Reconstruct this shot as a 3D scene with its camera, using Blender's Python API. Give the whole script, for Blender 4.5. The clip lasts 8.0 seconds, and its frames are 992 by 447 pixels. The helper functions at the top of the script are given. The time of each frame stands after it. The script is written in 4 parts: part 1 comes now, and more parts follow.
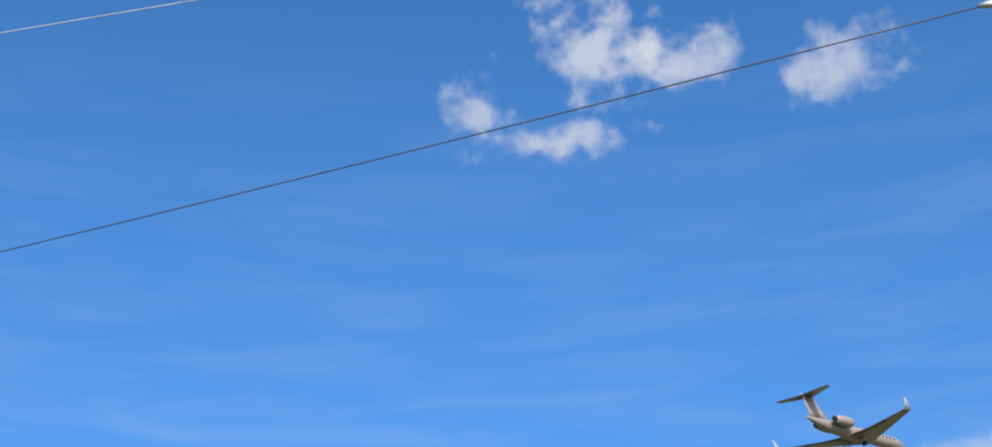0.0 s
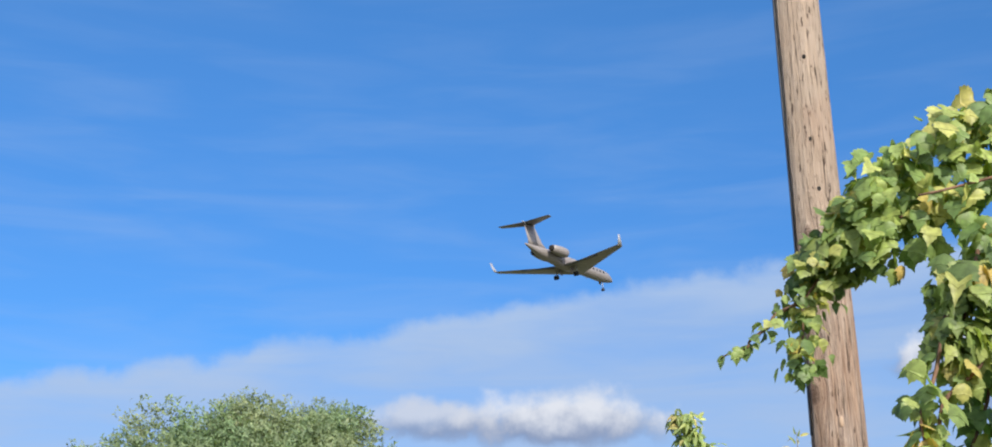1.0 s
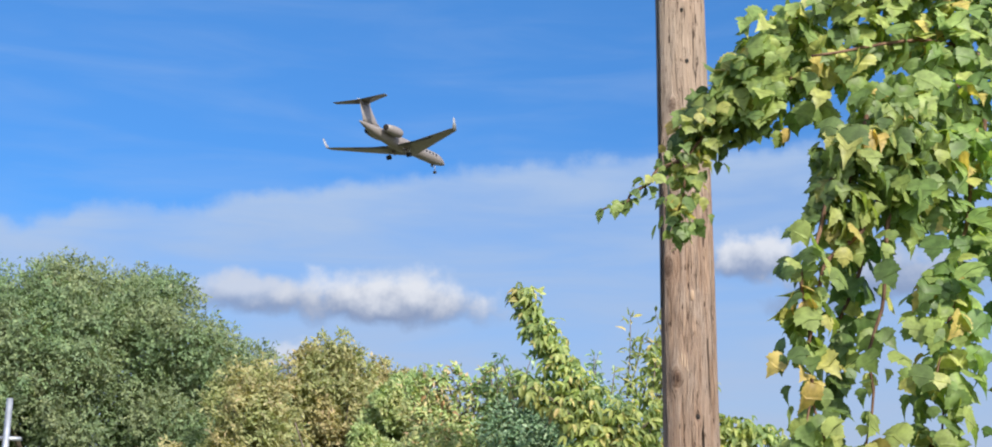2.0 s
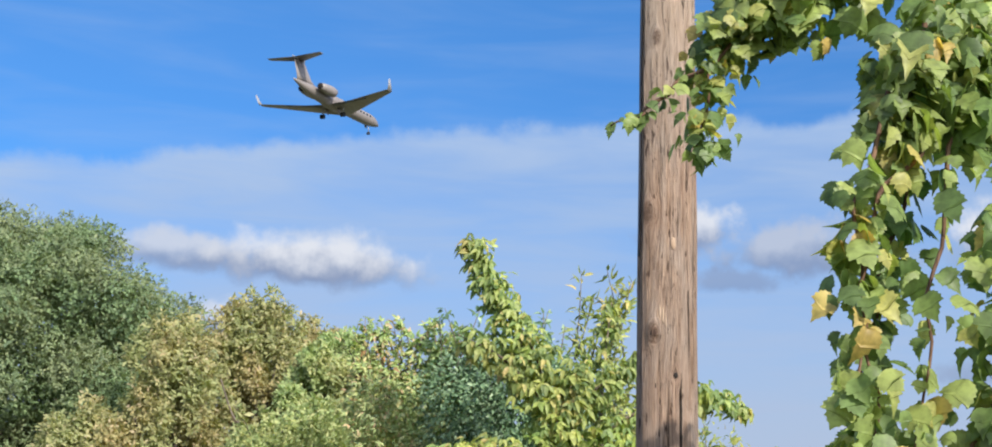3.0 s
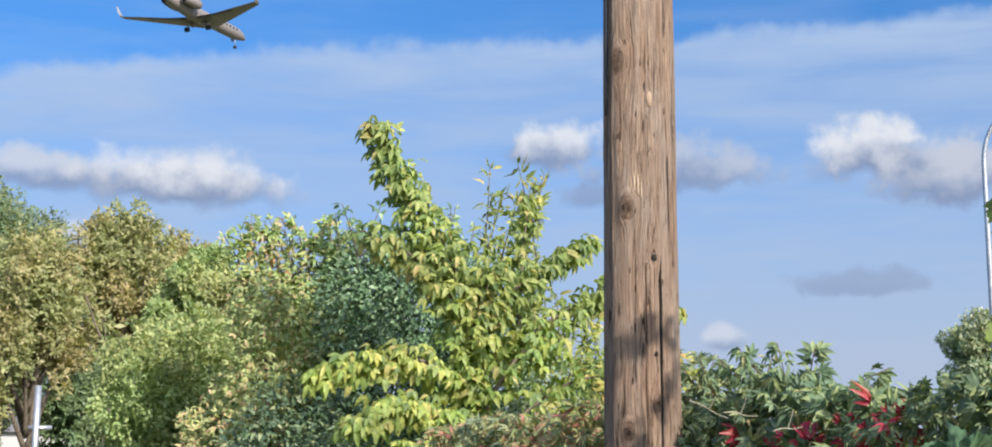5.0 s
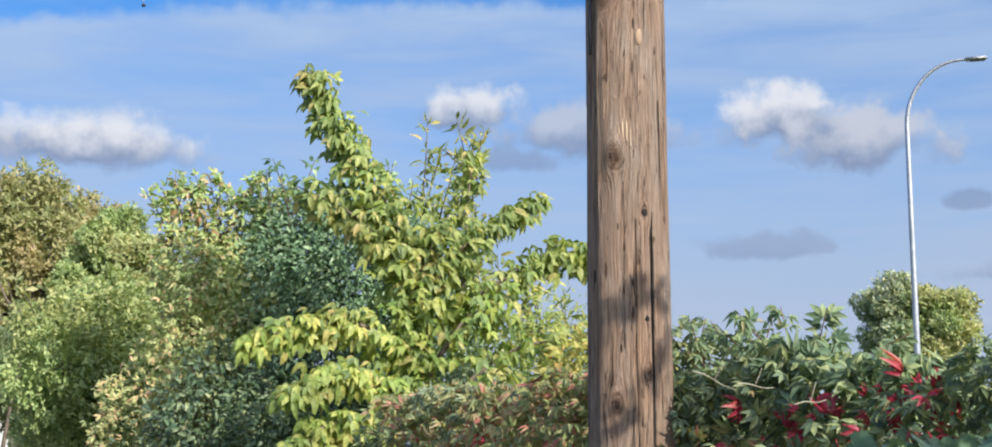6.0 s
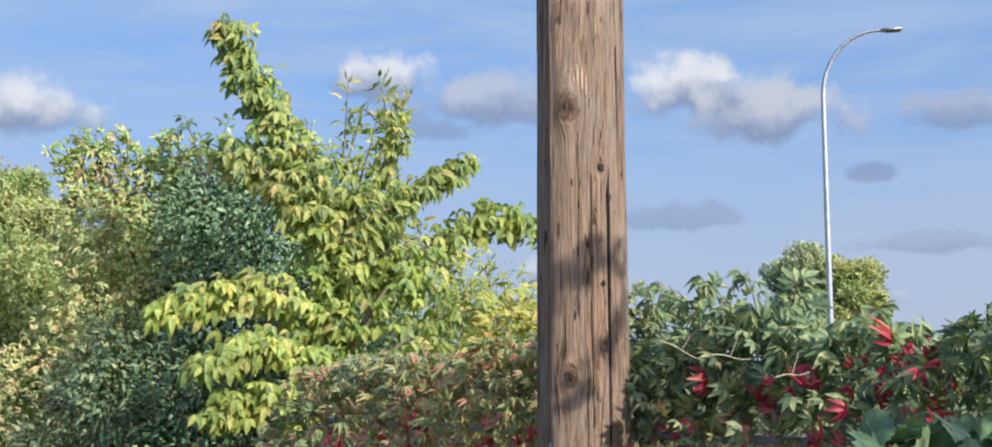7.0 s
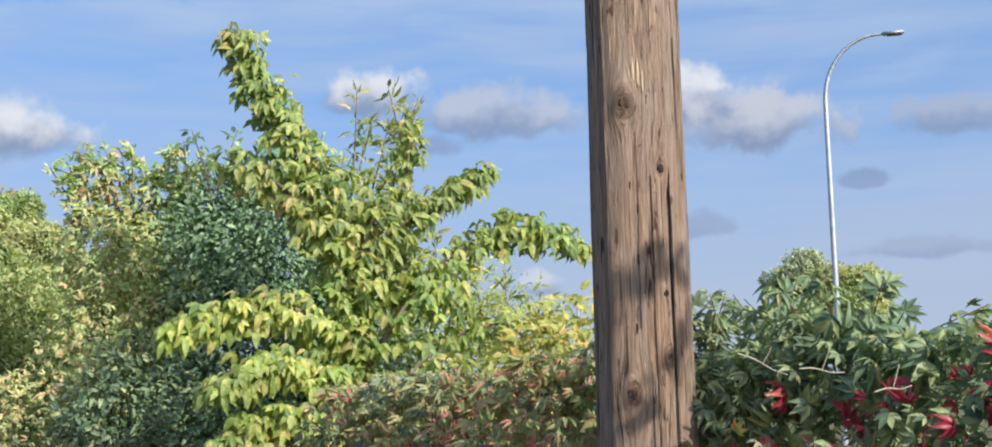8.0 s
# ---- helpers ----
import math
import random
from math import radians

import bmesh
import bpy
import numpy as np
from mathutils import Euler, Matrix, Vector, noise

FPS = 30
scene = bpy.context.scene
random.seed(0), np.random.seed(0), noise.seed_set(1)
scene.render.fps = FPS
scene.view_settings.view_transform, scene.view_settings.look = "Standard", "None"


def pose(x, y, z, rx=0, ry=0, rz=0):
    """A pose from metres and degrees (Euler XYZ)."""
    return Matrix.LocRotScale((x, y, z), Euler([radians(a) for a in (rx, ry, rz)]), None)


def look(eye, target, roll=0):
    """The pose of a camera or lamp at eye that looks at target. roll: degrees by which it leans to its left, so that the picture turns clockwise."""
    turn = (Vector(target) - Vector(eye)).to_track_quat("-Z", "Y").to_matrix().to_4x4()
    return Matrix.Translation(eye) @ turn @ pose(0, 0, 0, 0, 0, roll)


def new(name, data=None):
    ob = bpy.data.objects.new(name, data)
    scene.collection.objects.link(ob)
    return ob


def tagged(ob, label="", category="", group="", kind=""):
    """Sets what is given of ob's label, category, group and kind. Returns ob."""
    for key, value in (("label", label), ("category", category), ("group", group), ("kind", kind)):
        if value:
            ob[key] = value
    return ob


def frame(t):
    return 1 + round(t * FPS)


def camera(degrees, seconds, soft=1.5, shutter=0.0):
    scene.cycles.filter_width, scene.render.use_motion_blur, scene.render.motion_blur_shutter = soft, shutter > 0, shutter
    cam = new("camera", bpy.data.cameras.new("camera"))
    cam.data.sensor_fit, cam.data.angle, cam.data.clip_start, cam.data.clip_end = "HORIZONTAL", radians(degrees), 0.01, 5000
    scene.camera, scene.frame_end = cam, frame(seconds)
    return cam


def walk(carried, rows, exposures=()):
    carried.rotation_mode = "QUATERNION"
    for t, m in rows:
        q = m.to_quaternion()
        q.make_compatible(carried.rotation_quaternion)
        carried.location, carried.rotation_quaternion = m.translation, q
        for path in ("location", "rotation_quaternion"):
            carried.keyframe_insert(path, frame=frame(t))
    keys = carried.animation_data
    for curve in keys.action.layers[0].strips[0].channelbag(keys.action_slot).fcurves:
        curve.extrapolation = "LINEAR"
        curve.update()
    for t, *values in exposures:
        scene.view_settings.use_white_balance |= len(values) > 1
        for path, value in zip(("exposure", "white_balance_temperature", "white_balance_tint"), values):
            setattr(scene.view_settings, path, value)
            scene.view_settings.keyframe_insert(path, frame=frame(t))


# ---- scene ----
cam = camera(40.0, 8.0, soft=1.8)
PATH = [
    (0, (0.791, -1.231, 1.669), (0.513, 0.517, 2.601), -2.5),
    (0.5, (0.78, -1.232, 1.652), (0.693, 0.594, 2.464), -1.7),
    (1, (0.753, -1.216, 1.574), (0.843, 0.666, 2.244), -0.9),
    (1.5, (0.714, -1.045, 1.555), (0.991, 0.839, 2.166), -0.1),
    (2, (0.638, -0.941, 1.517), (0.978, 0.965, 2.021), 0.5),
    (2.2, (0.607, -0.745, 1.502), (0.974, 1.157, 1.998), 1.9),
    (3.3, (0.597, -0.154, 1.543), (1.058, 1.743, 1.977), 1.5),
    (3.5, (0.6, -0.05, 1.545), (1.069, 1.848, 1.965), 1.6),
    (4, (0.564, 0.291, 1.572), (1.071, 2.183, 1.974), 1.1),
    (4.5, (0.604, 0.69, 1.564), (1.193, 2.568, 1.922), 0.5),
    (4.7, (0.65, 0.812, 1.547), (1.257, 2.685, 1.898), 0.4),
    (5.8, (0.556, 1.479, 1.594), (1.286, 3.317, 1.892), -0.0),
    (6, (0.607, 1.577, 1.6), (1.363, 3.406, 1.888), -0.1),
    (6.5, (0.664, 1.859, 1.614), (1.449, 3.675, 1.903), 0.2),
    (7, (0.679, 2.013, 1.617), (1.557, 3.794, 1.86), -0.2),
    (7.5, (0.641, 2.229, 1.631), (1.524, 4.005, 1.89), -0.7),
    (8, (0.662, 2.373, 1.64), (1.547, 4.147, 1.903), -1.4),
]
walk(cam, [(t, look(eye, target, roll)) for t, eye, target, roll in PATH])

# ---- world, sun, exposure ----
SUN_ELEVATION, SUN_TURN = 31.0, 161.5          # degrees; the turn is clockwise from +y
_e, _a = radians(SUN_ELEVATION), radians(SUN_TURN)
scene.view_settings.exposure = 0.6


class Nodes:
    """Small builder for node trees."""

    def __init__(self, tree):
        self.tree = tree
        tree.nodes.clear()

    def add(self, kind):
        return self.tree.nodes.new(kind)

    def plug(self, socket, value):
        if isinstance(value, bpy.types.NodeSocket):
            self.tree.links.new(value, socket)
        elif value is not None:
            socket.default_value = value

    def math(self, op, a, b=None, c=None, clamp=False):
        node = self.add("ShaderNodeMath")
        node.operation, node.use_clamp = op, clamp
        for socket, value in zip(node.inputs, (a, b, c)):
            self.plug(socket, value)
        return node.outputs[0]

    def ramp(self, value, low, high, a=0.0, b=1.0, smooth=True):
        node = self.add("ShaderNodeMapRange")
        node.interpolation_type = "SMOOTHSTEP" if smooth else "LINEAR"
        for socket, v in zip(node.inputs, (value, low, high, a, b)):
            self.plug(socket, v)
        return node.outputs[0]

    def mix(self, factor, a, b, blend="MIX"):
        node = self.add("ShaderNodeMix")
        node.data_type, node.blend_type = "RGBA", blend
        self.plug(node.inputs[0], factor)
        for socket, v in ((node.inputs[6], a), (node.inputs[7], b)):
            self.plug(socket, (*v, 1) if isinstance(v, tuple) and len(v) == 3 else v)
        return node.outputs[2]

    def noise(self, vector, scale, detail=4.0, rough=0.55, distortion=0.0):
        node = self.add("ShaderNodeTexNoise")
        self.plug(node.inputs["Vector"], vector)
        for key, v in (("Scale", scale), ("Detail", detail), ("Roughness", rough), ("Distortion", distortion)):
            node.inputs[key].default_value = v
        return node.outputs[0]

    def stretch(self, vector, scale):
        node = self.add("ShaderNodeMapping")
        self.plug(node.inputs["Vector"], vector)
        node.inputs["Scale"].default_value = scale
        return node.outputs[0]


def make_world():
    """A clear sky with fair-weather cumulus, a veil of high cloud and the hazy lower sky."""
    world = bpy.data.worlds.new("sky")
    scene.world = world
    world.use_nodes = True
    n = Nodes(world.node_tree)
    sky = n.add("ShaderNodeTexSky")
    sky.sky_type, sky.sun_disc = "NISHITA", False
    sky.sun_elevation, sky.sun_rotation = radians(SUN_ELEVATION), radians(SUN_TURN)
    sky.air_density, sky.dust_density, sky.ozone_density = 1.0, 1.2, 2.0
    way = n.add("ShaderNodeTexCoord").outputs["Generated"]
    split = n.add("ShaderNodeSeparateXYZ")
    n.plug(split.inputs[0], way)
    turn = n.math("DEGREES", n.math("ARCTAN2", split.outputs[0], split.outputs[1]))
    rise = n.math("DEGREES", n.math("ARCSINE", split.outputs[2]))
    coarse = n.math("SUBTRACT", n.noise(way, 22, 5, 0.55), 0.5)
    billow = n.math("SUBTRACT", n.noise(way, 44, 4, 0.5), 0.5)
    fluff = n.math("SUBTRACT", n.noise(way, 130, 4, 0.6), 0.5)
    streak = n.noise(n.stretch(way, (5, 5, 34)), 1.3, 4, 0.5, 0.4)
    colour = n.mix(1.0, sky.outputs[0], SKY_TINT, "MULTIPLY")
    colour = n.mix(n.ramp(rise, 32, 13), colour, n.mix(1.0, colour, (0.84, 0.83, 0.88), "MULTIPLY"))
    # the sky brightens and whitens round the sun: an unseen glow added to lift shade
    sunward = n.add("ShaderNodeVectorMath")
    sunward.operation = "DOT_PRODUCT"
    n.plug(sunward.inputs[0], way)
    sunward.inputs[1].default_value = (math.sin(_a) * math.cos(_e), math.cos(_a) * math.cos(_e), math.sin(_e))
    fill_glow = n.ramp(sunward.outputs["Value"], 0.0, 1.0, 0.0, 0.85)
    # the veil: its upper edge climbs to the right, then runs level
    edge = n.math("MINIMUM", n.math("MULTIPLY_ADD", turn, 0.17, 15.7), n.math("MULTIPLY_ADD", turn, 0.03, 16.9))
    edge = n.math("MULTIPLY_ADD", coarse, 2.0, edge)
    below = n.math("SUBTRACT", edge, rise)
    veil = n.math("MULTIPLY", n.ramp(below, -0.15, 0.75), n.ramp(streak, 0.2, 0.75, 0.55, 1.0))
    colour = n.mix(n.math("MULTIPLY", veil, n.ramp(below, 0.5, 6.0, 0.95, 0.8)), colour, VEIL)
    rim = n.math("MULTIPLY", n.ramp(below, -0.05, 0.5), n.ramp(below, 2.4, 0.6, 0.0, 0.28))
    colour = n.mix(n.math("MULTIPLY", rim, n.ramp(streak, 0.25, 0.7, 0.4, 1.0)), colour, (3.9, 4.9, 6.5))
    thin = n.math("MULTIPLY", n.ramp(streak, 0.36, 0.85, 0.0, 0.24), n.ramp(rise, 38, 18, 0.0, 1.0))
    colour = n.mix(thin, colour, VEIL)
    haze = n.ramp(rise, 14, 2, 0.0, 0.85)
    colour = n.mix(haze, colour, HAZE)
    colour = n.mix(fill_glow, colour, FILL_GLOW)
    # each cloud: turn, rise, half width, half height, white of its top, density
    for a, e, w, h, white, dense, rag in CUMULUS + SCRAPS + HIGH_CLOUDS:
        wispy = rag > 1.5                              # torn thin cloud, lit through and through
        du = n.math("DIVIDE", n.math("SUBTRACT", turn, a), w)
        dv = n.math("DIVIDE", n.math("SUBTRACT", rise, e), h)
        flat = n.math("MULTIPLY", dv, n.ramp(dv, -0.3, 0.3, 1.35, 1.0))
        r = n.math("SQRT", n.math("ADD", n.math("MULTIPLY", du, du), n.math("MULTIPLY", flat, flat)))
        body = n.math("SUBTRACT", 1.0, r)
        body = n.math("MULTIPLY_ADD", coarse, 1.25 * rag, body)
        body = n.math("MULTIPLY_ADD", billow, 0.8 * rag, body)
        body = n.math("MULTIPLY_ADD", fluff, 0.16 * rag, body)
        near = n.ramp(r, 1.7, 1.15)
        cover = n.math("MULTIPLY", n.math("MULTIPLY", n.ramp(body, *((-0.08, 0.95) if wispy else (-0.05, 0.55))), near), dense)
        tone = n.math("ADD", n.math("MULTIPLY_ADD", billow, 1.0, dv), n.math("MULTIPLY", coarse, 0.8))
        lit = white if wispy else n.ramp(tone, -0.5, 0.42, 0.0, white)
        colour = n.mix(cover, colour, n.mix(lit, CLOUD_BASE, CLOUD_TOP))
    back = n.add("ShaderNodeBackground")
    n.plug(back.inputs[0], colour)
    back.inputs[1].default_value = SKY_STRENGTH
    n.plug(n.add("ShaderNodeOutputWorld").inputs[0], back.outputs[0])


SKY_STRENGTH = 0.087
SKY_TINT = (0.445, 0.965, 1.45)
VEIL = (3.05, 4.1, 6.0)
HAZE = (3.55, 4.1, 5.35)
FILL_GLOW = (13.5, 14.2, 16.5)
CLOUD_TOP = (5.9, 6.1, 6.6)
CLOUD_BASE = (1.8, 2.35, 3.7)
# turn, rise, half width, half height, white of the top, density, raggedness
CUMULUS = [
    (36.3, 11.8, 3.0, 1.3, 0.75, 0.9, 0.8),
    (5.3, 11.2, 5.6, 1.65, 1.0, 0.96, 0.7), (0.0, 11.3, 3.4, 1.15, 0.75, 0.8, 0.8),
    (21.0, 13.0, 2.7, 1.4, 1.0, 0.92, 1.0), (26.2, 12.0, 4.6, 1.55, 0.55, 0.82, 0.9),
    (34.7, 12.4, 2.9, 1.7, 1.0, 0.96, 1.0), (37.6, 11.2, 4.0, 1.7, 0.6, 0.94, 1.0),
]
SCRAPS = [
    (23.5, 10.9, 2.4, 0.8, 0.05, 0.6, 1.0), (41.7, 8.7, 1.4, 0.5, 0.0, 0.6, 1.0),
    (33.6, 7.1, 3.0, 0.8, 0.1, 0.55, 1.0), (45.5, 11.0, 2.9, 1.1, 0.35, 0.75, 1.0),
    (44.0, 5.8, 3.8, 0.6, 0.2, 0.5, 1.0), (28.4, 4.9, 1.1, 0.8, 0.9, 0.6, 1.0),
    (41.0, 3.6, 2.6, 0.8, 0.9, 0.5, 1.0), (1.4, 8.6, 2.1, 1.0, 0.9, 0.75, 1.0),
]
HIGH_CLOUDS = [
    (-3.4, 34.6, 4.2, 3.0, 0.8, 0.78, 1.65), (0.6, 33.9, 3.4, 1.6, 0.78, 0.7, 1.65),
    (-9.7, 32.4, 2.3, 1.7, 0.76, 0.66, 1.65), (-6.3, 31.0, 5.2, 1.1, 0.78, 0.72, 1.65),
    (8.0, 32.3, 3.4, 2.1, 0.76, 0.68, 1.65),
]
make_world()
lamp = bpy.data.lights.new("sun", "SUN")
lamp.energy, lamp.angle, lamp.color = 4.2, radians(0.53), (1.0, 0.93, 0.82)
sun = new("sun", lamp)
sun.matrix_world = look((math.sin(_a) * math.cos(_e) * 60, math.cos(_a) * math.cos(_e) * 60, math.sin(_e) * 60), (0, 0, 0))


# ---- materials ----
def material(name, rough=0.6, metal=0.0, spec=0.5):
    m = bpy.data.materials.new(name)
    m.use_nodes = True
    n = Nodes(m.node_tree)
    shader = n.add("ShaderNodeBsdfPrincipled")
    shader.inputs["Roughness"].default_value, shader.inputs["Metallic"].default_value = rough, metal
    shader.inputs["Specular IOR Level"].default_value = spec
    out = n.add("ShaderNodeOutputMaterial")
    n.plug(out.inputs[0], shader.outputs[0])
    return m, n, shader, out


def relief(n, shader, height, strength, distance):
    bump = n.add("ShaderNodeBump")
    bump.inputs["Strength"].default_value, bump.inputs["Distance"].default_value = strength, distance
    n.plug(bump.inputs["Height"], height)
    n.plug(shader.inputs["Normal"], bump.outputs[0])


def place_of(n):
    return n.add("ShaderNodeTexCoord").outputs["Object"]


def leaf_material(name, colours, shine=0.45, rough=0.45, spot=0.25):
    """Leaves: a spread of colours, one for each leaf, with veins of lighter and darker tissue; light shines through them."""
    m, n, shader, out = material(name, rough, 0, 0.4)
    each = n.math("FRACT", n.math("ADD", n.add("ShaderNodeObjectInfo").outputs["Random"],
                                  n.add("ShaderNodeNewGeometry").outputs["Random Per Island"]))
    band = n.add("ShaderNodeValToRGB")
    band.color_ramp.interpolation = "LINEAR"
    while len(band.color_ramp.elements) < len(colours):
        band.color_ramp.elements.new(0.5)
    for el, (at, c) in zip(band.color_ramp.elements, colours):
        el.position, el.color = at, (*c, 1)
    n.plug(band.inputs[0], each)
    where = n.add("ShaderNodeNewGeometry").outputs["Position"]
    mottle = n.ramp(n.noise(where, 38, 3), 0.3, 0.7, 1 - spot, 1 + spot)
    patch = n.ramp(n.noise(where, 2.3, 2), 0.3, 0.7, 0.8, 1.2)
    tint = n.add("ShaderNodeVectorMath")
    tint.operation = "SCALE"
    n.plug(tint.inputs[0], band.outputs[0])
    n.plug(tint.inputs["Scale"], n.math("MULTIPLY", mottle, patch))
    drift = n.ramp(n.noise(where, 0.45, 3), 0.35, 0.65)
    shade = n.mix(drift, n.mix(1.0, tint.outputs[0], (0.86, 0.98, 0.9), "MULTIPLY"), n.mix(1.0, tint.outputs[0], (1.12, 1.02, 1.02), "MULTIPLY"))
    n.plug(shader.inputs["Base Color"], shade)
    glow = n.add("ShaderNodeBsdfTranslucent")
    warm = n.mix(1.0, shade, (1.25, 1.25, 0.55), "MULTIPLY")
    n.plug(glow.inputs[0], warm)
    both = n.add("ShaderNodeMixShader")
    both.inputs[0].default_value = shine
    n.plug(both.inputs[1], shader.outputs[0])
    n.plug(both.inputs[2], glow.outputs[0])
    n.plug(out.inputs[0], both.outputs[0])
    return m


def bark_material(name, dark, light):
    m, n, shader, out = material(name, 0.9, 0, 0.2)
    v = n.stretch(place_of(n), (1, 1, 0.25))
    n.plug(shader.inputs["Base Color"], n.mix(n.ramp(n.noise(v, 30, 5), 0.3, 0.7), dark, light))
    relief(n, shader, n.noise(v, 60, 4), 0.6, 0.01)
    return m


def pole_material():
    """Weathered round timber: pale tan grain, dark checks along it, grey silvering and rusty stains."""
    m, n, shader, out = material("weathered_pole_wood", 0.85, 0, 0.2)
    v = place_of(n)
    # the grain parts and flows round each knot: side from the viewer, height, size
    split = n.add("ShaderNodeSeparateXYZ")
    n.plug(split.inputs[0], v)
    heart = None
    for side, kz, size in ((-2.37, 2.52, 0.03), (-2.39, 1.66, 0.026), (-1.61, 1.765, 0.018), (-2.58, 3.11, 0.034), (-2.31, 4.0, 0.028), (-1.66, 2.32, 0.014)):
        across = n.math("MULTIPLY_ADD", split.outputs[1], math.cos(side), n.math("MULTIPLY", split.outputs[0], -math.sin(side)))
        facing = n.ramp(n.math("MULTIPLY_ADD", split.outputs[1], math.sin(side), n.math("MULTIPLY", split.outputs[0], math.cos(side))), 0.02, 0.08)
        along_it = n.math("MULTIPLY", n.math("SUBTRACT", split.outputs[2], kz), 0.5)
        far = n.math("MULTIPLY_ADD", across, across, n.math("MULTIPLY_ADD", along_it, along_it, 0.00006))
        push = n.math("MULTIPLY", n.math("MULTIPLY", facing, n.math("DIVIDE", across, far)), -size * size)
        shift = n.add("ShaderNodeCombineXYZ")
        n.plug(shift.inputs[0], n.math("MULTIPLY", push, -math.sin(side)))
        n.plug(shift.inputs[1], n.math("MULTIPLY", push, math.cos(side)))
        moved = n.add("ShaderNodeVectorMath")
        n.plug(moved.inputs[0], v)
        n.plug(moved.inputs[1], shift.outputs[0])
        v = moved.outputs[0]
        ring = n.math("MULTIPLY", facing, n.ramp(n.math("DIVIDE", n.math("SQRT", far), size), 0.55, 1.15, 1.0, 0.0))
        heart = ring if heart is None else n.math("MAXIMUM", heart, ring)
    fine = n.noise(n.stretch(v, (1, 1, 0.03)), 150, 6, 0.7, 0.5)
    wide = n.noise(n.stretch(v, (1, 1, 0.05)), 26, 4, 0.6, 0.6)
    checks = n.noise(n.stretch(v, (1, 1, 0.035)), 75, 5, 0.6, 0.5)
    flecks = n.noise(n.stretch(v, (1, 1, 0.22)), 42, 3, 0.6)
    fibre = n.noise(n.stretch(v, (1, 1, 0.022)), 330, 5, 0.7, 0.3)
    splits = n.noise(n.stretch(v, (1, 1, 0.05)), 120, 4, 0.65, 0.4)
    weather = n.noise(n.stretch(v, (1, 1, 0.3)), 9, 5, 0.65, 0.3)
    colour = n.mix(n.ramp(fine, 0.3, 0.72), (0.2, 0.125, 0.085), (0.66, 0.46, 0.325))
    colour = n.mix(n.ramp(wide, 0.38, 0.66, 0.0, 0.7), colour, (0.46, 0.36, 0.29))
    colour = n.mix(n.ramp(fibre, 0.36, 0.6, 0.45, 0.0), colour, (0.12, 0.075, 0.055))
    colour = n.mix(n.ramp(weather, 0.45, 0.7, 0.0, 0.6), colour, n.mix(n.ramp(fibre, 0.35, 0.65), (0.17, 0.13, 0.11), (0.56, 0.46, 0.385)))
    # the upper length is paler
    colour = n.mix(n.ramp(n.math("MULTIPLY_ADD", wide, 1.2, split.outputs[2]), 3.4, 5.4, 0.0, 0.6), colour, (0.52, 0.415, 0.32))
    colour = n.mix(n.ramp(checks, 0.58, 0.68, 0.0, 0.85), colour, (0.05, 0.032, 0.022))
    colour = n.mix(n.ramp(splits, 0.6, 0.68, 0.0, 0.8), colour, (0.055, 0.034, 0.026))
    colour = n.mix(n.ramp(flecks, 0.62, 0.68, 0.0, 0.85), colour, (0.06, 0.035, 0.025))
    colour = n.mix(n.ramp(n.noise(v, 2.6, 3), 0.45, 0.75, 0.0, 0.3), colour, (0.36, 0.2, 0.125))
    colour = n.mix(n.math("MULTIPLY", heart, n.ramp(n.noise(v, 90, 3), 0.35, 0.65, 0.35, 0.8)), colour, (0.13, 0.07, 0.045))
    n.plug(shader.inputs["Base Color"], colour)
    height = n.math("SUBTRACT", n.math("ADD", fine, n.math("MULTIPLY_ADD", fibre, 0.5, n.math("MULTIPLY", wide, 0.6))), n.ramp(checks, 0.6, 0.7, 0.0, 1.2))
    height = n.math("SUBTRACT", height, n.ramp(splits, 0.6, 0.68, 0.0, 0.8))
    relief(n, shader, height, 1.0, 0.02)
    return m


def plain_material(name, colour, rough=0.5, metal=0.0, vary=0.18, scale=6.0):
    m, n, shader, out = material(name, rough, metal)
    v = place_of(n)
    low = tuple(c * (1 - vary) for c in colour)
    high = tuple(min(1, c * (1 + vary)) for c in colour)
    n.plug(shader.inputs["Base Color"], n.mix(n.ramp(n.noise(v, scale, 5), 0.3, 0.7), low, high))
    n.plug(shader.inputs["Roughness"], n.ramp(n.noise(v, scale * 3, 3), 0.3, 0.7, max(0.05, rough - 0.1), min(1, rough + 0.1)))
    return m


def ground_material():
    m, n, shader, out = material("rough_grass", 0.95, 0, 0.1)
    v = place_of(n)
    c = n.mix(n.ramp(n.noise(v, 0.35, 4), 0.35, 0.65), (0.09, 0.105, 0.05), (0.19, 0.175, 0.105))
    c = n.mix(n.ramp(n.noise(v, 14, 5), 0.35, 0.7), c, (0.1, 0.105, 0.05))
    n.plug(shader.inputs["Base Color"], c)
    relief(n, shader, n.noise(v, 25, 5), 1.0, 0.05)
    return m


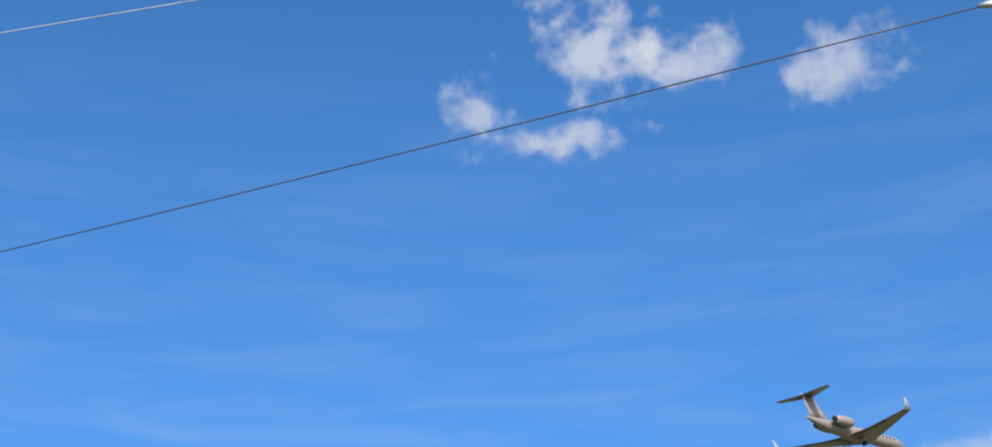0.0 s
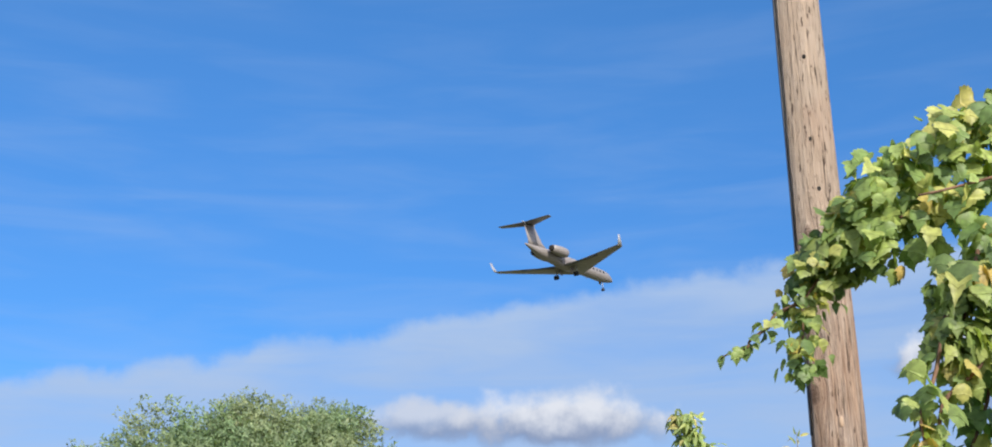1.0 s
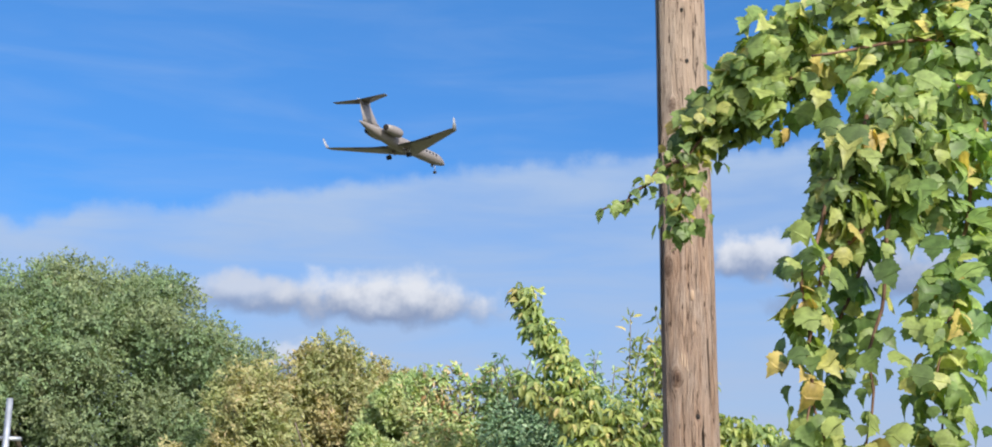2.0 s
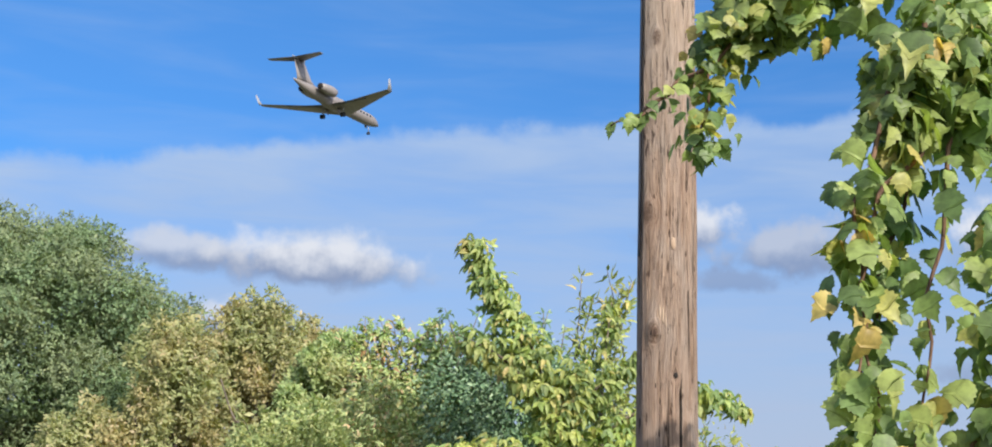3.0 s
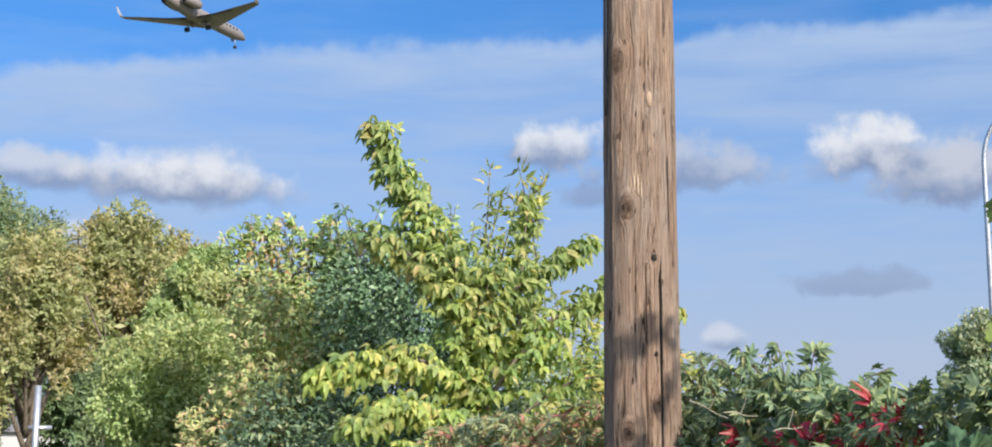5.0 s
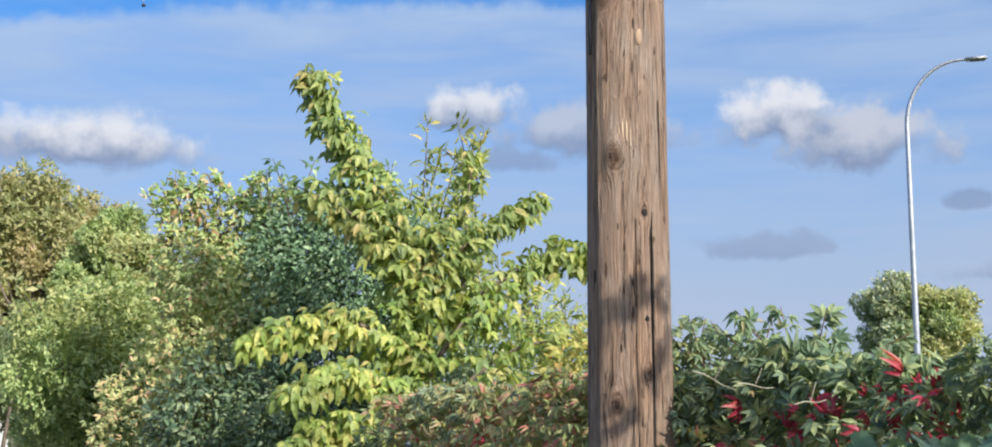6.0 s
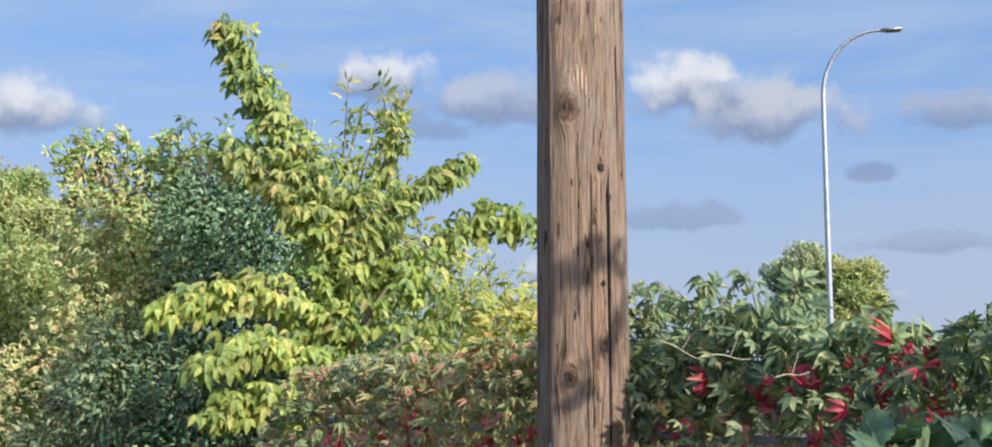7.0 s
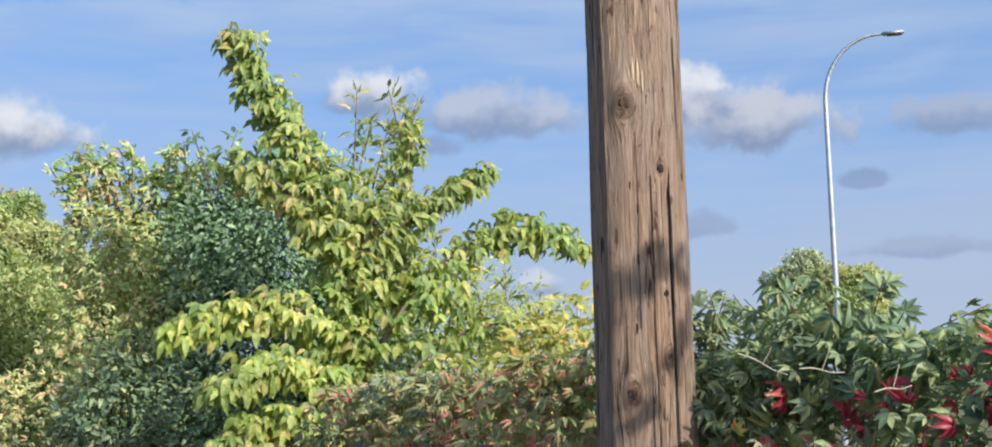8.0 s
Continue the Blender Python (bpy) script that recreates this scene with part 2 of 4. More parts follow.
WOOD = pole_material()
KNOT = bark_material("dark_knot_wood", (0.022, 0.014, 0.012), (0.085, 0.052, 0.038))
SCAR = bark_material("pale_torn_wood", (0.27, 0.18, 0.12), (0.52, 0.39, 0.28))
BARK = bark_material("grey_brown_bark", (0.07, 0.055, 0.042), (0.2, 0.165, 0.13))
STEM = bark_material("vine_stem", (0.07, 0.04, 0.025), (0.2, 0.12, 0.075))
PALETWIG = bark_material("pale_dry_twig", (0.3, 0.27, 0.2), (0.5, 0.46, 0.36))
# black that stands for the shade inside holes, cracks and engine openings
HOLE_SHADE = plain_material("hole_shade", (0.015, 0.011, 0.009), 0.95)
GRAPE = leaf_material("grape_leaf", [(0.0, (0.11, 0.183, 0.061)), (0.4, (0.195, 0.293, 0.0915)), (0.8, (0.317, 0.403, 0.122)),
                                     (0.95, (0.451, 0.464, 0.146)), (1.0, (0.549, 0.403, 0.134))], 0.45, 0.48)
MAPLE = leaf_material("maple_leaf", [(0.0, (0.161, 0.242, 0.0655)), (0.45, (0.292, 0.363, 0.0958)), (0.85, (0.433, 0.454, 0.131)), (1.0, (0.504, 0.423, 0.161))], 0.42, 0.5)
SHRUB = leaf_material("shrub_leaf", [(0.0, (0.155, 0.228, 0.145)), (0.55, (0.269, 0.347, 0.205)), (0.92, (0.414, 0.456, 0.281)), (1.0, (0.476, 0.456, 0.281))], 0.3, 0.38)
PALE = leaf_material("pale_shrub_leaf", [(0.0, (0.247, 0.325, 0.149)), (0.6, (0.417, 0.481, 0.217)), (0.82, (0.546, 0.521, 0.259)), (1.0, (0.626, 0.417, 0.285))], 0.35, 0.5)
DARKTREE = leaf_material("dark_tree_leaf", [(0.0, (0.13, 0.178, 0.101)), (0.6, (0.193, 0.255, 0.134)), (1.0, (0.27, 0.327, 0.168))], 0.35, 0.6, 0.12)
OLIVE = leaf_material("olive_tan_leaf", [(0.0, (0.235, 0.244, 0.12)), (0.45, (0.361, 0.354, 0.166)), (0.8, (0.432, 0.392, 0.202)), (1.0, (0.469, 0.392, 0.248))], 0.4, 0.65, 0.12)
LIME = leaf_material("mid_green_leaf", [(0.0, (0.232, 0.304, 0.135)), (0.6, (0.376, 0.431, 0.194)), (1.0, (0.496, 0.496, 0.249))], 0.35, 0.6, 0.15)
# the pale end from 0.8 on paints in leaves that catch the sun
CREEPER = leaf_material("creeper_leaf", [(0.0, (0.0941, 0.142, 0.0905)), (0.6, (0.178, 0.237, 0.138)), (0.8, (0.324, 0.36, 0.182)), (0.97, (0.36, 0.39, 0.19)), (1.0, (0.4, 0.3, 0.16))], 0.3, 0.52)
BRONZE = leaf_material("bronze_creeper_leaf", [(0.0, (0.16, 0.233, 0.109)), (0.5, (0.306, 0.349, 0.146)), (0.8, (0.364, 0.262, 0.16)), (1.0, (0.437, 0.168, 0.146))], 0.3, 0.5)
RED = leaf_material("red_creeper_leaf", [(0.0, (0.322, 0.0275, 0.055)), (0.7, (0.494, 0.0462, 0.099)), (1.0, (0.414, 0.099, 0.0825))], 0.35, 0.42)
GOLD = leaf_material("golden_autumn_leaf", [(0.0, (0.28, 0.32, 0.1)), (0.5, (0.44, 0.41, 0.13)), (0.85, (0.54, 0.43, 0.14)), (1.0, (0.58, 0.33, 0.14))], 0.42, 0.5)
# the palest leaves of this spread stand in for glints of sky and sun
SILVER = leaf_material("glossy_small_leaf", [(0.0, (0.084, 0.138, 0.084)), (0.5, (0.168, 0.252, 0.144)), (0.85, (0.312, 0.408, 0.252)), (1.0, (0.504, 0.576, 0.408))], 0.28, 0.42, 0.12)
# darker leaves for low shrubbery; its shade is put into this colour
SHADED_LEAF = leaf_material("shaded_shrub_leaf", [(0.0, (0.055, 0.099, 0.0605)), (0.6, (0.11, 0.171, 0.099)), (0.92, (0.22, 0.286, 0.154)), (1.0, (0.374, 0.396, 0.22))], 0.25, 0.45, 0.12)
RUST = leaf_material("rusty_orange_leaf", [(0.0, (0.3, 0.29, 0.16)), (0.5, (0.42, 0.31, 0.17)), (1.0, (0.48, 0.25, 0.14))], 0.4, 0.5)
GREENMAPLE = leaf_material("green_maple_leaf", [(0.0, (0.146, 0.213, 0.084)), (0.5, (0.269, 0.336, 0.112)), (0.88, (0.403, 0.437, 0.146)), (1.0, (0.515, 0.426, 0.179))], 0.42, 0.5)
# blue-green grape leaves, dulled in colour to look out of the sun
SHADED_GRAPE = leaf_material("shaded_grape_leaf", [(0.0, (0.07, 0.13, 0.08)), (0.6, (0.12, 0.21, 0.125)), (1.0, (0.19, 0.27, 0.15))], 0.25, 0.4)
GRASS = ground_material()
STEEL = plain_material("galvanised_steel", (0.42, 0.44, 0.47), 0.42, 0.7, 0.12)
RUBBER = plain_material("black_rubber", (0.02, 0.02, 0.022), 0.8)
CABLE = plain_material("dark_cable", (0.03, 0.034, 0.045), 0.6)
PALEWIRE = plain_material("dull_aluminium_wire", (0.36, 0.37, 0.4), 0.6)
JET = plain_material("grey_aircraft_paint", (0.215, 0.19, 0.178), 0.42, 0.0, 0.05, 0.6)
JETDARK = plain_material("dark_aircraft_panel", (0.07, 0.07, 0.075), 0.5)
JETBRIGHT = plain_material("bright_aircraft_metal", (0.32, 0.32, 0.33), 0.35, 0.2, 0.04)
PANE = plain_material("dark_cabin_glass", (0.02, 0.025, 0.03), 0.12)
WHITEWALL = plain_material("white_siding", (0.42, 0.42, 0.41), 0.7, 0.0, 0.06)
ROOFING = plain_material("grey_shingle", (0.16, 0.15, 0.15), 0.9)
YELLOW = plain_material("yellow_sign_paint", (0.45, 0.27, 0.08), 0.6)


# ---- builders ----
def finish(bm, name, mat, parent=None, label="", smooth=True):
    data = bpy.data.meshes.new(name)
    bmesh.ops.recalc_face_normals(bm, faces=bm.faces[:])
    bm.to_mesh(data)
    bm.free()
    if smooth:
        data.polygons.foreach_set("use_smooth", [True] * len(data.polygons))
    data.materials.append(mat)
    ob = new(name, data)
    if parent:
        ob.parent = parent
    return tagged(ob, label)


def part(name, bm, mat, parent, label="", smooth=True):
    """One mesh object under a thing or a part."""
    return finish(bm, name, mat, parent, label, smooth)


def empty(name, label, category, at=(0, 0, 0), group="", kind=""):
    ob = new(name)
    ob.location = at
    ob.empty_display_size = 0.2
    return tagged(ob, label, category, group, kind)


def tube(points, radii, sides=10, bm=None, caps=True):
    """A round tube along points, with a radius at each."""
    bm = bm or bmesh.new()
    pts = [Vector(p) for p in points]
    rings, side = [], None
    for i, p in enumerate(pts):
        way = (pts[min(i + 1, len(pts) - 1)] - pts[max(i - 1, 0)]).normalized()
        if side is None:
            side = way.orthogonal().normalized()
        side = (side - way * side.dot(way)).normalized()
        up = way.cross(side)
        r = radii[i] if isinstance(radii, (list, tuple)) else radii
        rings.append([bm.verts.new(p + (side * math.cos(a) + up * math.sin(a)) * r)
                      for a in (2 * math.pi * k / sides for k in range(sides))])
    for a, b in zip(rings, rings[1:]):
        for k in range(sides):
            bm.faces.new((a[k], a[(k + 1) % sides], b[(k + 1) % sides], b[k]))
    if caps:
        bm.faces.new(rings[0])
        bm.faces.new(rings[-1])
    return bm


def box(size, at=(0, 0, 0), bevel=0.0):
    fresh = bmesh.new()
    bmesh.ops.create_cube(fresh, size=1.0, matrix=Matrix.Translation(at) @ Matrix.Diagonal((*size, 1)))
    if bevel:
        bmesh.ops.bevel(fresh, geom=fresh.edges[:], offset=bevel, segments=2, affect="EDGES")
    return fresh


def curve(points, steps=8):
    """A smooth line through points."""
    p = [Vector(v) for v in points]
    p = [p[0] * 2 - p[1]] + p + [p[-1] * 2 - p[-2]]
    out = []
    for i in range(1, len(p) - 2):
        for k in range(steps):
            t = k / steps
            a, b, c, d = p[i - 1:i + 3]
            out.append(0.5 * ((2 * b) + (c - a) * t + (2 * a - 5 * b + 4 * c - d) * t * t + (3 * b - a - 3 * c + d) * t ** 3))
    return out + [p[-2]]


def taper(count, a, b):
    return [a + (b - a) * i / max(1, count - 1) for i in range(count)]


# leaf shapes: base at the origin, tip along +y, upper face to +z; (vertices, faces)
def fan_leaf(outline, lift=0.06, droop=0.12):
    """A leaf blade folded along its midrib, from half an outline (x, y) that runs from base to tip."""
    left = [(-x, y) for x, y in outline[1:-1]]
    right = list(outline[1:-1])
    bend = lambda x, y: (x, y, lift * abs(x) * 2.2 - droop * y * y)
    verts = [bend(*outline[0]), bend(*outline[-1])] + [bend(0, y) for _, y in outline[1:-1]]
    m = len(right)
    verts += [bend(*p) for p in right] + [bend(*p) for p in left]
    mid = [0] + [2 + i for i in range(m)] + [1]
    faces = []
    for off in (2 + m, 2 + 2 * m):
        rim = [0] + [off + i for i in range(m)] + [1]
        for i in range(m + 1):
            quad = [mid[i], rim[i], rim[i + 1], mid[i + 1]]
            quad = [v for k, v in enumerate(quad) if v not in quad[:k]]
            if len(quad) > 2:
                faces.append(quad if off == 2 + m else quad[::-1])
    return np.array(verts, float), faces


def joined(shapes):
    verts, faces, base = [], [], 0
    for v, f in shapes:
        verts.append(v)
        faces += [[i + base for i in q] for q in f]
        base += len(v)
    return np.concatenate(verts), faces


def turned(shape, angle, scale=1.0, move=(0, 0, 0), tip=0.0):
    v, f = shape
    m = np.array((Matrix.Rotation(angle, 3, "Z") @ Matrix.Rotation(tip, 3, "X")))
    return (v * scale) @ m.T + np.array(move), f


GRAPE_EDGE = [(0, 0.0), (0.1, -0.12), (0.24, -0.16), (0.31, -0.08), (0.42, -0.05), (0.43, 0.05), (0.53, 0.12), (0.49, 0.2), (0.59, 0.31), (0.54, 0.4),
              (0.6, 0.53), (0.47, 0.51), (0.37, 0.52), (0.35, 0.6), (0.38, 0.71), (0.27, 0.72), (0.22, 0.83), (0.12, 0.88), (0, 1.08)]
GRAPE_LEAVES = [fan_leaf(GRAPE_EDGE, 0.06, 0.22), fan_leaf([(x * 0.94, y) for x, y in GRAPE_EDGE], 0.22, 0.42), fan_leaf([(x * 1.05, y) for x, y in GRAPE_EDGE], -0.1, 0.16)]
OVATE = fan_leaf([(0, 0), (0.17, 0.14), (0.24, 0.4), (0.16, 0.72), (0, 1.0)], 0.2, 0.3)
SLIM = fan_leaf([(0, 0), (0.13, 0.25), (0.13, 0.6), (0, 1.0)], 0.2, 0.3)
MAPLE_LEAF = joined([turned(OVATE, 0, 1.0, (0, 0.25, 0)), turned(OVATE, 1.0, 0.85, (-0.02, 0.2, 0.02), -0.3), turned(OVATE, -1.0, 0.85, (0.02, 0.2, 0.02), -0.3)])
LITE = fan_leaf([(0, 0), (0.2, 0.3), (0.17, 0.65), (0, 1.0)], 0.2, 0.3)
LEAFLET = fan_leaf([(0, 0), (0.12, 0.2), (0.2, 0.5), (0.12, 0.78), (0, 1.05)], 0.25, 0.3)
PALM_LEAF = joined([turned(LEAFLET, a, s, (0, 0, 0), -0.25) for a, s in ((0, 1.0), (0.75, 0.92), (-0.75, 0.92), (1.55, 0.7), (-1.55, 0.7))])
CHIP = (np.array([(0, 0, 0), (0.27, 0.45, 0.06), (0, 1.0, -0.1), (-0.27, 0.45, 0.06)], float), [[0, 1, 2, 3]])
FAR_TUFT = joined([turned(CHIP, a, s, (0, y, 0), t) for a, s, y, t in ((0.2, 1.0, 0.1, 0.4), (2.0, 0.9, 0.1, -0.3), (-2.1, 0.95, 0.0, 0.6))])

RNG = np.random.default_rng(11)
SUNWAY = np.array((math.sin(_a) * math.cos(_e), math.cos(_a) * math.cos(_e), math.sin(_e)))   # leaves turn their faces to it


def frames_for(ways, ups):
    """Rotations that turn +y to each way and +z towards each up."""
    y = ways / np.linalg.norm(ways, axis=1, keepdims=True)
    x = np.cross(y, ups)
    x /= np.linalg.norm(x, axis=1, keepdims=True) + 1e-9
    return np.stack([x, y, np.cross(x, y)], axis=2)


def leaves_mesh(name, shape, places, ways, ups, sizes, mat):
    """One mesh of many leaves."""
    v, faces = shape
    rot = frames_for(ways, ups)
    vary = np.column_stack([0.78 + 0.4 * RNG.random(len(places)), 0.85 + 0.3 * RNG.random(len(places)), 0.3 + 2.0 * RNG.random(len(places))])
    pts = np.einsum("nij,nkj->nki", rot, v[None] * vary[:, None, :]) * sizes[:, None, None] + places[:, None, :]
    n, k = len(places), len(v)
    counts = np.array([len(f) for f in faces])
    loop = np.concatenate([np.array(f) for f in faces])
    data = bpy.data.meshes.new(name)
    data.vertices.add(n * k)
    data.vertices.foreach_set("co", pts.reshape(-1))
    data.loops.add(n * len(loop))
    data.loops.foreach_set("vertex_index", (loop[None] + k * np.arange(n)[:, None]).reshape(-1).astype(np.int32))
    data.polygons.add(n * len(counts))
    starts = np.concatenate([[0], np.cumsum(counts)[:-1]])
    data.polygons.foreach_set("loop_start", (starts[None] + len(loop) * np.arange(n)[:, None]).reshape(-1).astype(np.int32))
    data.polygons.foreach_set("use_smooth", [True] * (n * len(counts)))
    data.update(calc_edges=True)
    data.validate()
    data.materials.append(mat)
    return data


def foliage(name, parent, shape, places, ways, ups, sizes, mat, singles=0, single_name="leaf"):
    """The leaves of a plant: the first ones single objects on shared meshes, the rest joined in one mesh."""
    places, ways, ups, sizes = (np.asarray(a, float) for a in (places, ways, ups, sizes))
    if singles:
        v, faces = shape
        rot = frames_for(ways[:singles], ups[:singles])
        kinds = []
        for i in range(3):
            data = bpy.data.meshes.new(single_name)
            warp = v.copy()
            warp[:, 2] += (0.06 * i - 0.05) * warp[:, 1] ** 2 + (0.05 * i) * warp[:, 0] * warp[:, 1]
            data.from_pydata(warp.tolist(), [], faces)
            data.polygons.foreach_set("use_smooth", [True] * len(faces))
            data.materials.append(mat)
            kinds.append(data)
        for i in range(min(singles, len(places))):
            ob = new(single_name, kinds[i % 3])
            ob.parent = parent
            ob.matrix_basis = Matrix.LocRotScale(Vector(places[i]), Matrix(rot[i].tolist()).to_quaternion(), Vector((sizes[i],) * 3))
    if len(places) > singles:
        ob = new(name, leaves_mesh(name, shape, places[singles:], ways[singles:], ups[singles:], sizes[singles:], mat))
        ob.parent = parent
        tagged(ob, kind="stuff")


def unit(n):
    d = RNG.normal(size=(n, 3))
    return d / np.linalg.norm(d, axis=1, keepdims=True)


def clumps(blobs, count, fill=0.55):
    """Places in and on lumpy ellipsoids (x, y, z, rx, ry, rz) and the way out of each; more blobs than leaves lie near the skin."""
    blobs = np.array(blobs, float)
    weight = (blobs[:, 3] * blobs[:, 4] * blobs[:, 5]) ** (2 / 3)
    pick = RNG.choice(len(blobs), count, p=weight / weight.sum())
    d = unit(count)
    lump = 1 + 0.16 * np.sin(d[:, 0] * 7 + pick) * np.cos(d[:, 2] * 6 + pick * 2.1) + 0.1 * np.sin(d[:, 1] * 13 + pick * 1.3)
    r = (fill + (1 - fill) * RNG.random(count) ** 0.6) * lump
    return blobs[pick, :3] + d * blobs[pick, 3:] * r[:, None], d


def crown_blobs(center, radii, count, small, flat=0.8, reach=0.5, thin=-0.55):
    """A crown as many overlapping lumps, set on and inside an ellipsoid, thinned below."""
    d = unit(count)
    d[:, 2] = np.where(d[:, 2] < thin, -d[:, 2], d[:, 2])
    r = 0.95 - reach + reach * RNG.random(count) ** 0.5
    p = np.array(center) + d * np.array(radii) * r[:, None]
    s = small * (0.65 + 0.7 * RNG.random(count))
    return np.column_stack([p, s, s, s * flat])


def grow_limbs(parent, base, top, spread, count, radius, mat, name="limb"):
    for i in range(count):
        a = 2 * math.pi * (i + RNG.random() * 0.6) / count
        h = 0.35 + 0.5 * RNG.random()
        start = Vector(base).lerp(Vector(top), h * 0.8)
        end = Vector(base).lerp(Vector(top), min(1, h + 0.3)) + Vector((math.cos(a) * spread, math.sin(a) * spread, 0))
        mid = start.lerp(end, 0.5) + Vector((0, 0, -0.06 * spread))
        pts = curve([start, mid, end], 4)
        part(name, tube(pts, taper(len(pts), radius * 0.55, radius * 0.1), 7), mat, parent)


def tree(name, label, category, base, height, center, radii, lumps, small, leaves, shape, size, mat, bark=BARK, group="", trunk=0.2, fill=0.5, limbs=6, flat=0.8, reach=0.5, thin=-0.55):
    """A tree: tapered trunk, limbs and a crown of many small leaves in uneven lumps."""
    root = empty(name, label, category, base, group)
    b = Vector(base)
    top = Vector(center) - b
    pts = curve([(0, 0, -0.1), top * 0.4 + Vector((0.02 * height, 0, 0)), top + Vector((0, 0, radii[2] * 0.4))], 6)
    part("trunk", tube(pts, taper(len(pts), trunk, trunk * 0.2), 10), bark, root)
    grow_limbs(root, (0, 0, 0), top + Vector((0, 0, radii[2] * 0.3)), radii[0] * 0.6, limbs, trunk, bark)
    blobs = crown_blobs(np.array(center) - np.array(base), radii, lumps, small, flat, reach, thin)
    p, d = clumps(blobs, leaves, fill)
    ways = d * 0.6 + unit(leaves) * 0.8 + np.array((0, 0, -0.4))
    ups = d * 0.75 + unit(leaves) * 0.45 + SUNWAY * 0.8
    sizes = size * (0.6 + 0.8 * RNG.random(leaves))
    ob = new("crown", leaves_mesh("crown", shape, p, ways, ups, sizes, mat))
    ob.parent = root
    return root


# ---- ground and far surroundings ----
def make_ground():
    bm = bmesh.new()
    rings = [0, 4, 10, 20, 40, 80, 160, 400, 1200, 4000]
    prev = None
    for r in rings[1:]:
        ring = [bm.verts.new((r * math.cos(a), r * math.sin(a), 0.06 * noise.noise(Vector((r * math.cos(a), r * math.sin(a), 0)) * 0.2) if r < 100 else 0))
                for a in (2 * math.pi * k / 64 for k in range(64))]
        if prev is None:
            mid = bm.verts.new((0, 0, 0))
            for k in range(64):
                bm.faces.new((mid, ring[k], ring[(k + 1) % 64]))
        else:
            for k in range(64):
                bm.faces.new((prev[k], ring[k], ring[(k + 1) % 64], prev[(k + 1) % 64]))
        prev = ring
    tagged(finish(bm, "ground", GRASS), "rough grassy ground reaching to the horizon", "ground", kind="structure")


make_ground()

FAR = "trees beyond the field"
tree("broad_tree", "large dark green rounded broadleaf tree beyond the field", "tree", (-5.6, 50, 0), 12.5, (-6.0, 50, 6.7), (8.5, 6.4, 5.85),
     480, 1.1, 135000, FAR_TUFT, 0.13, DARKTREE, group=FAR, trunk=0.45, limbs=9, fill=0.35, reach=0.65, thin=-0.9)
tree("conifer_tree", "dusty green tree with a soft narrow crown beyond the field", "tree", (-13.2, 52, 0), 11, (-13.2, 52, 6.0), (2.4, 2.4, 5.2),
     50, 0.9, 14700, FAR_TUFT, 0.194, DARKTREE, group=FAR, trunk=0.25)
tree("olive_tree", "olive and tan autumn tree with thinning leaves", "tree", (3.6, 49, 0), 10, (3.6, 49, 6.1), (2.5, 2.2, 3.9),
     190, 0.36, 10900, FAR_TUFT, 0.162, OLIVE, group=FAR, trunk=0.2, fill=0.3, limbs=14, flat=1.7, reach=0.85)
tree("olive_tree", "tan autumn tree with sparse drooping leaves", "tree", (0.6, 42, 0), 7.8, (0.6, 42, 4.9), (1.8, 1.7, 3.1),
     140, 0.32, 6600, FAR_TUFT, 0.148, OLIVE, group=FAR, trunk=0.16, fill=0.3, limbs=14, flat=1.7, reach=0.85)
tree("olive_tree", "olive autumn tree standing among green trees", "tree", (6.0, 51, 0), 9.4, (6.0, 51, 6.2), (1.6, 1.5, 3.5),
     80, 0.36, 6000, FAR_TUFT, 0.14, OLIVE, group=FAR, trunk=0.16, fill=0.3, limbs=14, flat=1.7, reach=0.85)
tree("olive_tree", "low tan autumn tree with a bare limb", "tree", (-1.7, 41, 0), 5, (-1.7, 41, 2.8), (1.6, 1.6, 2.2),
     70, 0.36, 5400, FAR_TUFT, 0.14, OLIVE, group=FAR, trunk=0.14, fill=0.3, limbs=14, flat=1.7, reach=0.85)
tree("green_tree", "bright green young tree in front of olive trees", "tree", (6.0, 46, 0), 8, (6.0, 46, 4.4), (2.0, 1.8, 4.1),
     90, 0.52, 20200, FAR_TUFT, 0.148, LIME, group=FAR, trunk=0.17)
tree("green_tree", "bushy green tree at the edge of the field", "tree", (9.2, 45, 0), 7, (9.2, 45, 3.6), (2.4, 2.0, 3.5),
     85, 0.55, 18500, FAR_TUFT, 0.148, LIME, group=FAR, trunk=0.17)
tree("green_tree", "dark green bushy tree low beside the field", "tree", (3.0, 44, 0), 4.4, (3.0, 44, 2.2), (2.2, 1.8, 2.1),
     60, 0.5, 12600, FAR_TUFT, 0.14, DARKTREE, group=FAR, trunk=0.14)
tree("green_tree", "low bushy green tree by the mown field", "tree", (7.4, 40, 0), 4.6, (7.4, 40, 2.3), (2.0, 1.6, 2.2),
     55, 0.5, 10500, FAR_TUFT, 0.14, LIME, group=FAR, trunk=0.12)
tree("round_tree", "small round mid-green tree far behind the street lamp", "tree", (39.8, 50.0, 0), 8.3, (39.9, 50.0, 5.6), (1.6, 1.7, 2.35),
     34, 0.72, 7600, FAR_TUFT, 0.173, SHRUB, group=FAR, trunk=0.2, reach=0.6)
tree("round_tree", "yellower green tree leaning against another round tree", "tree", (40.9, 49.0, 0), 8.0, (40.9, 49.0, 5.0), (1.4, 1.5, 2.6),
     30, 0.7, 7600, FAR_TUFT, 0.173, LIME, group=FAR, trunk=0.2, reach=0.6)
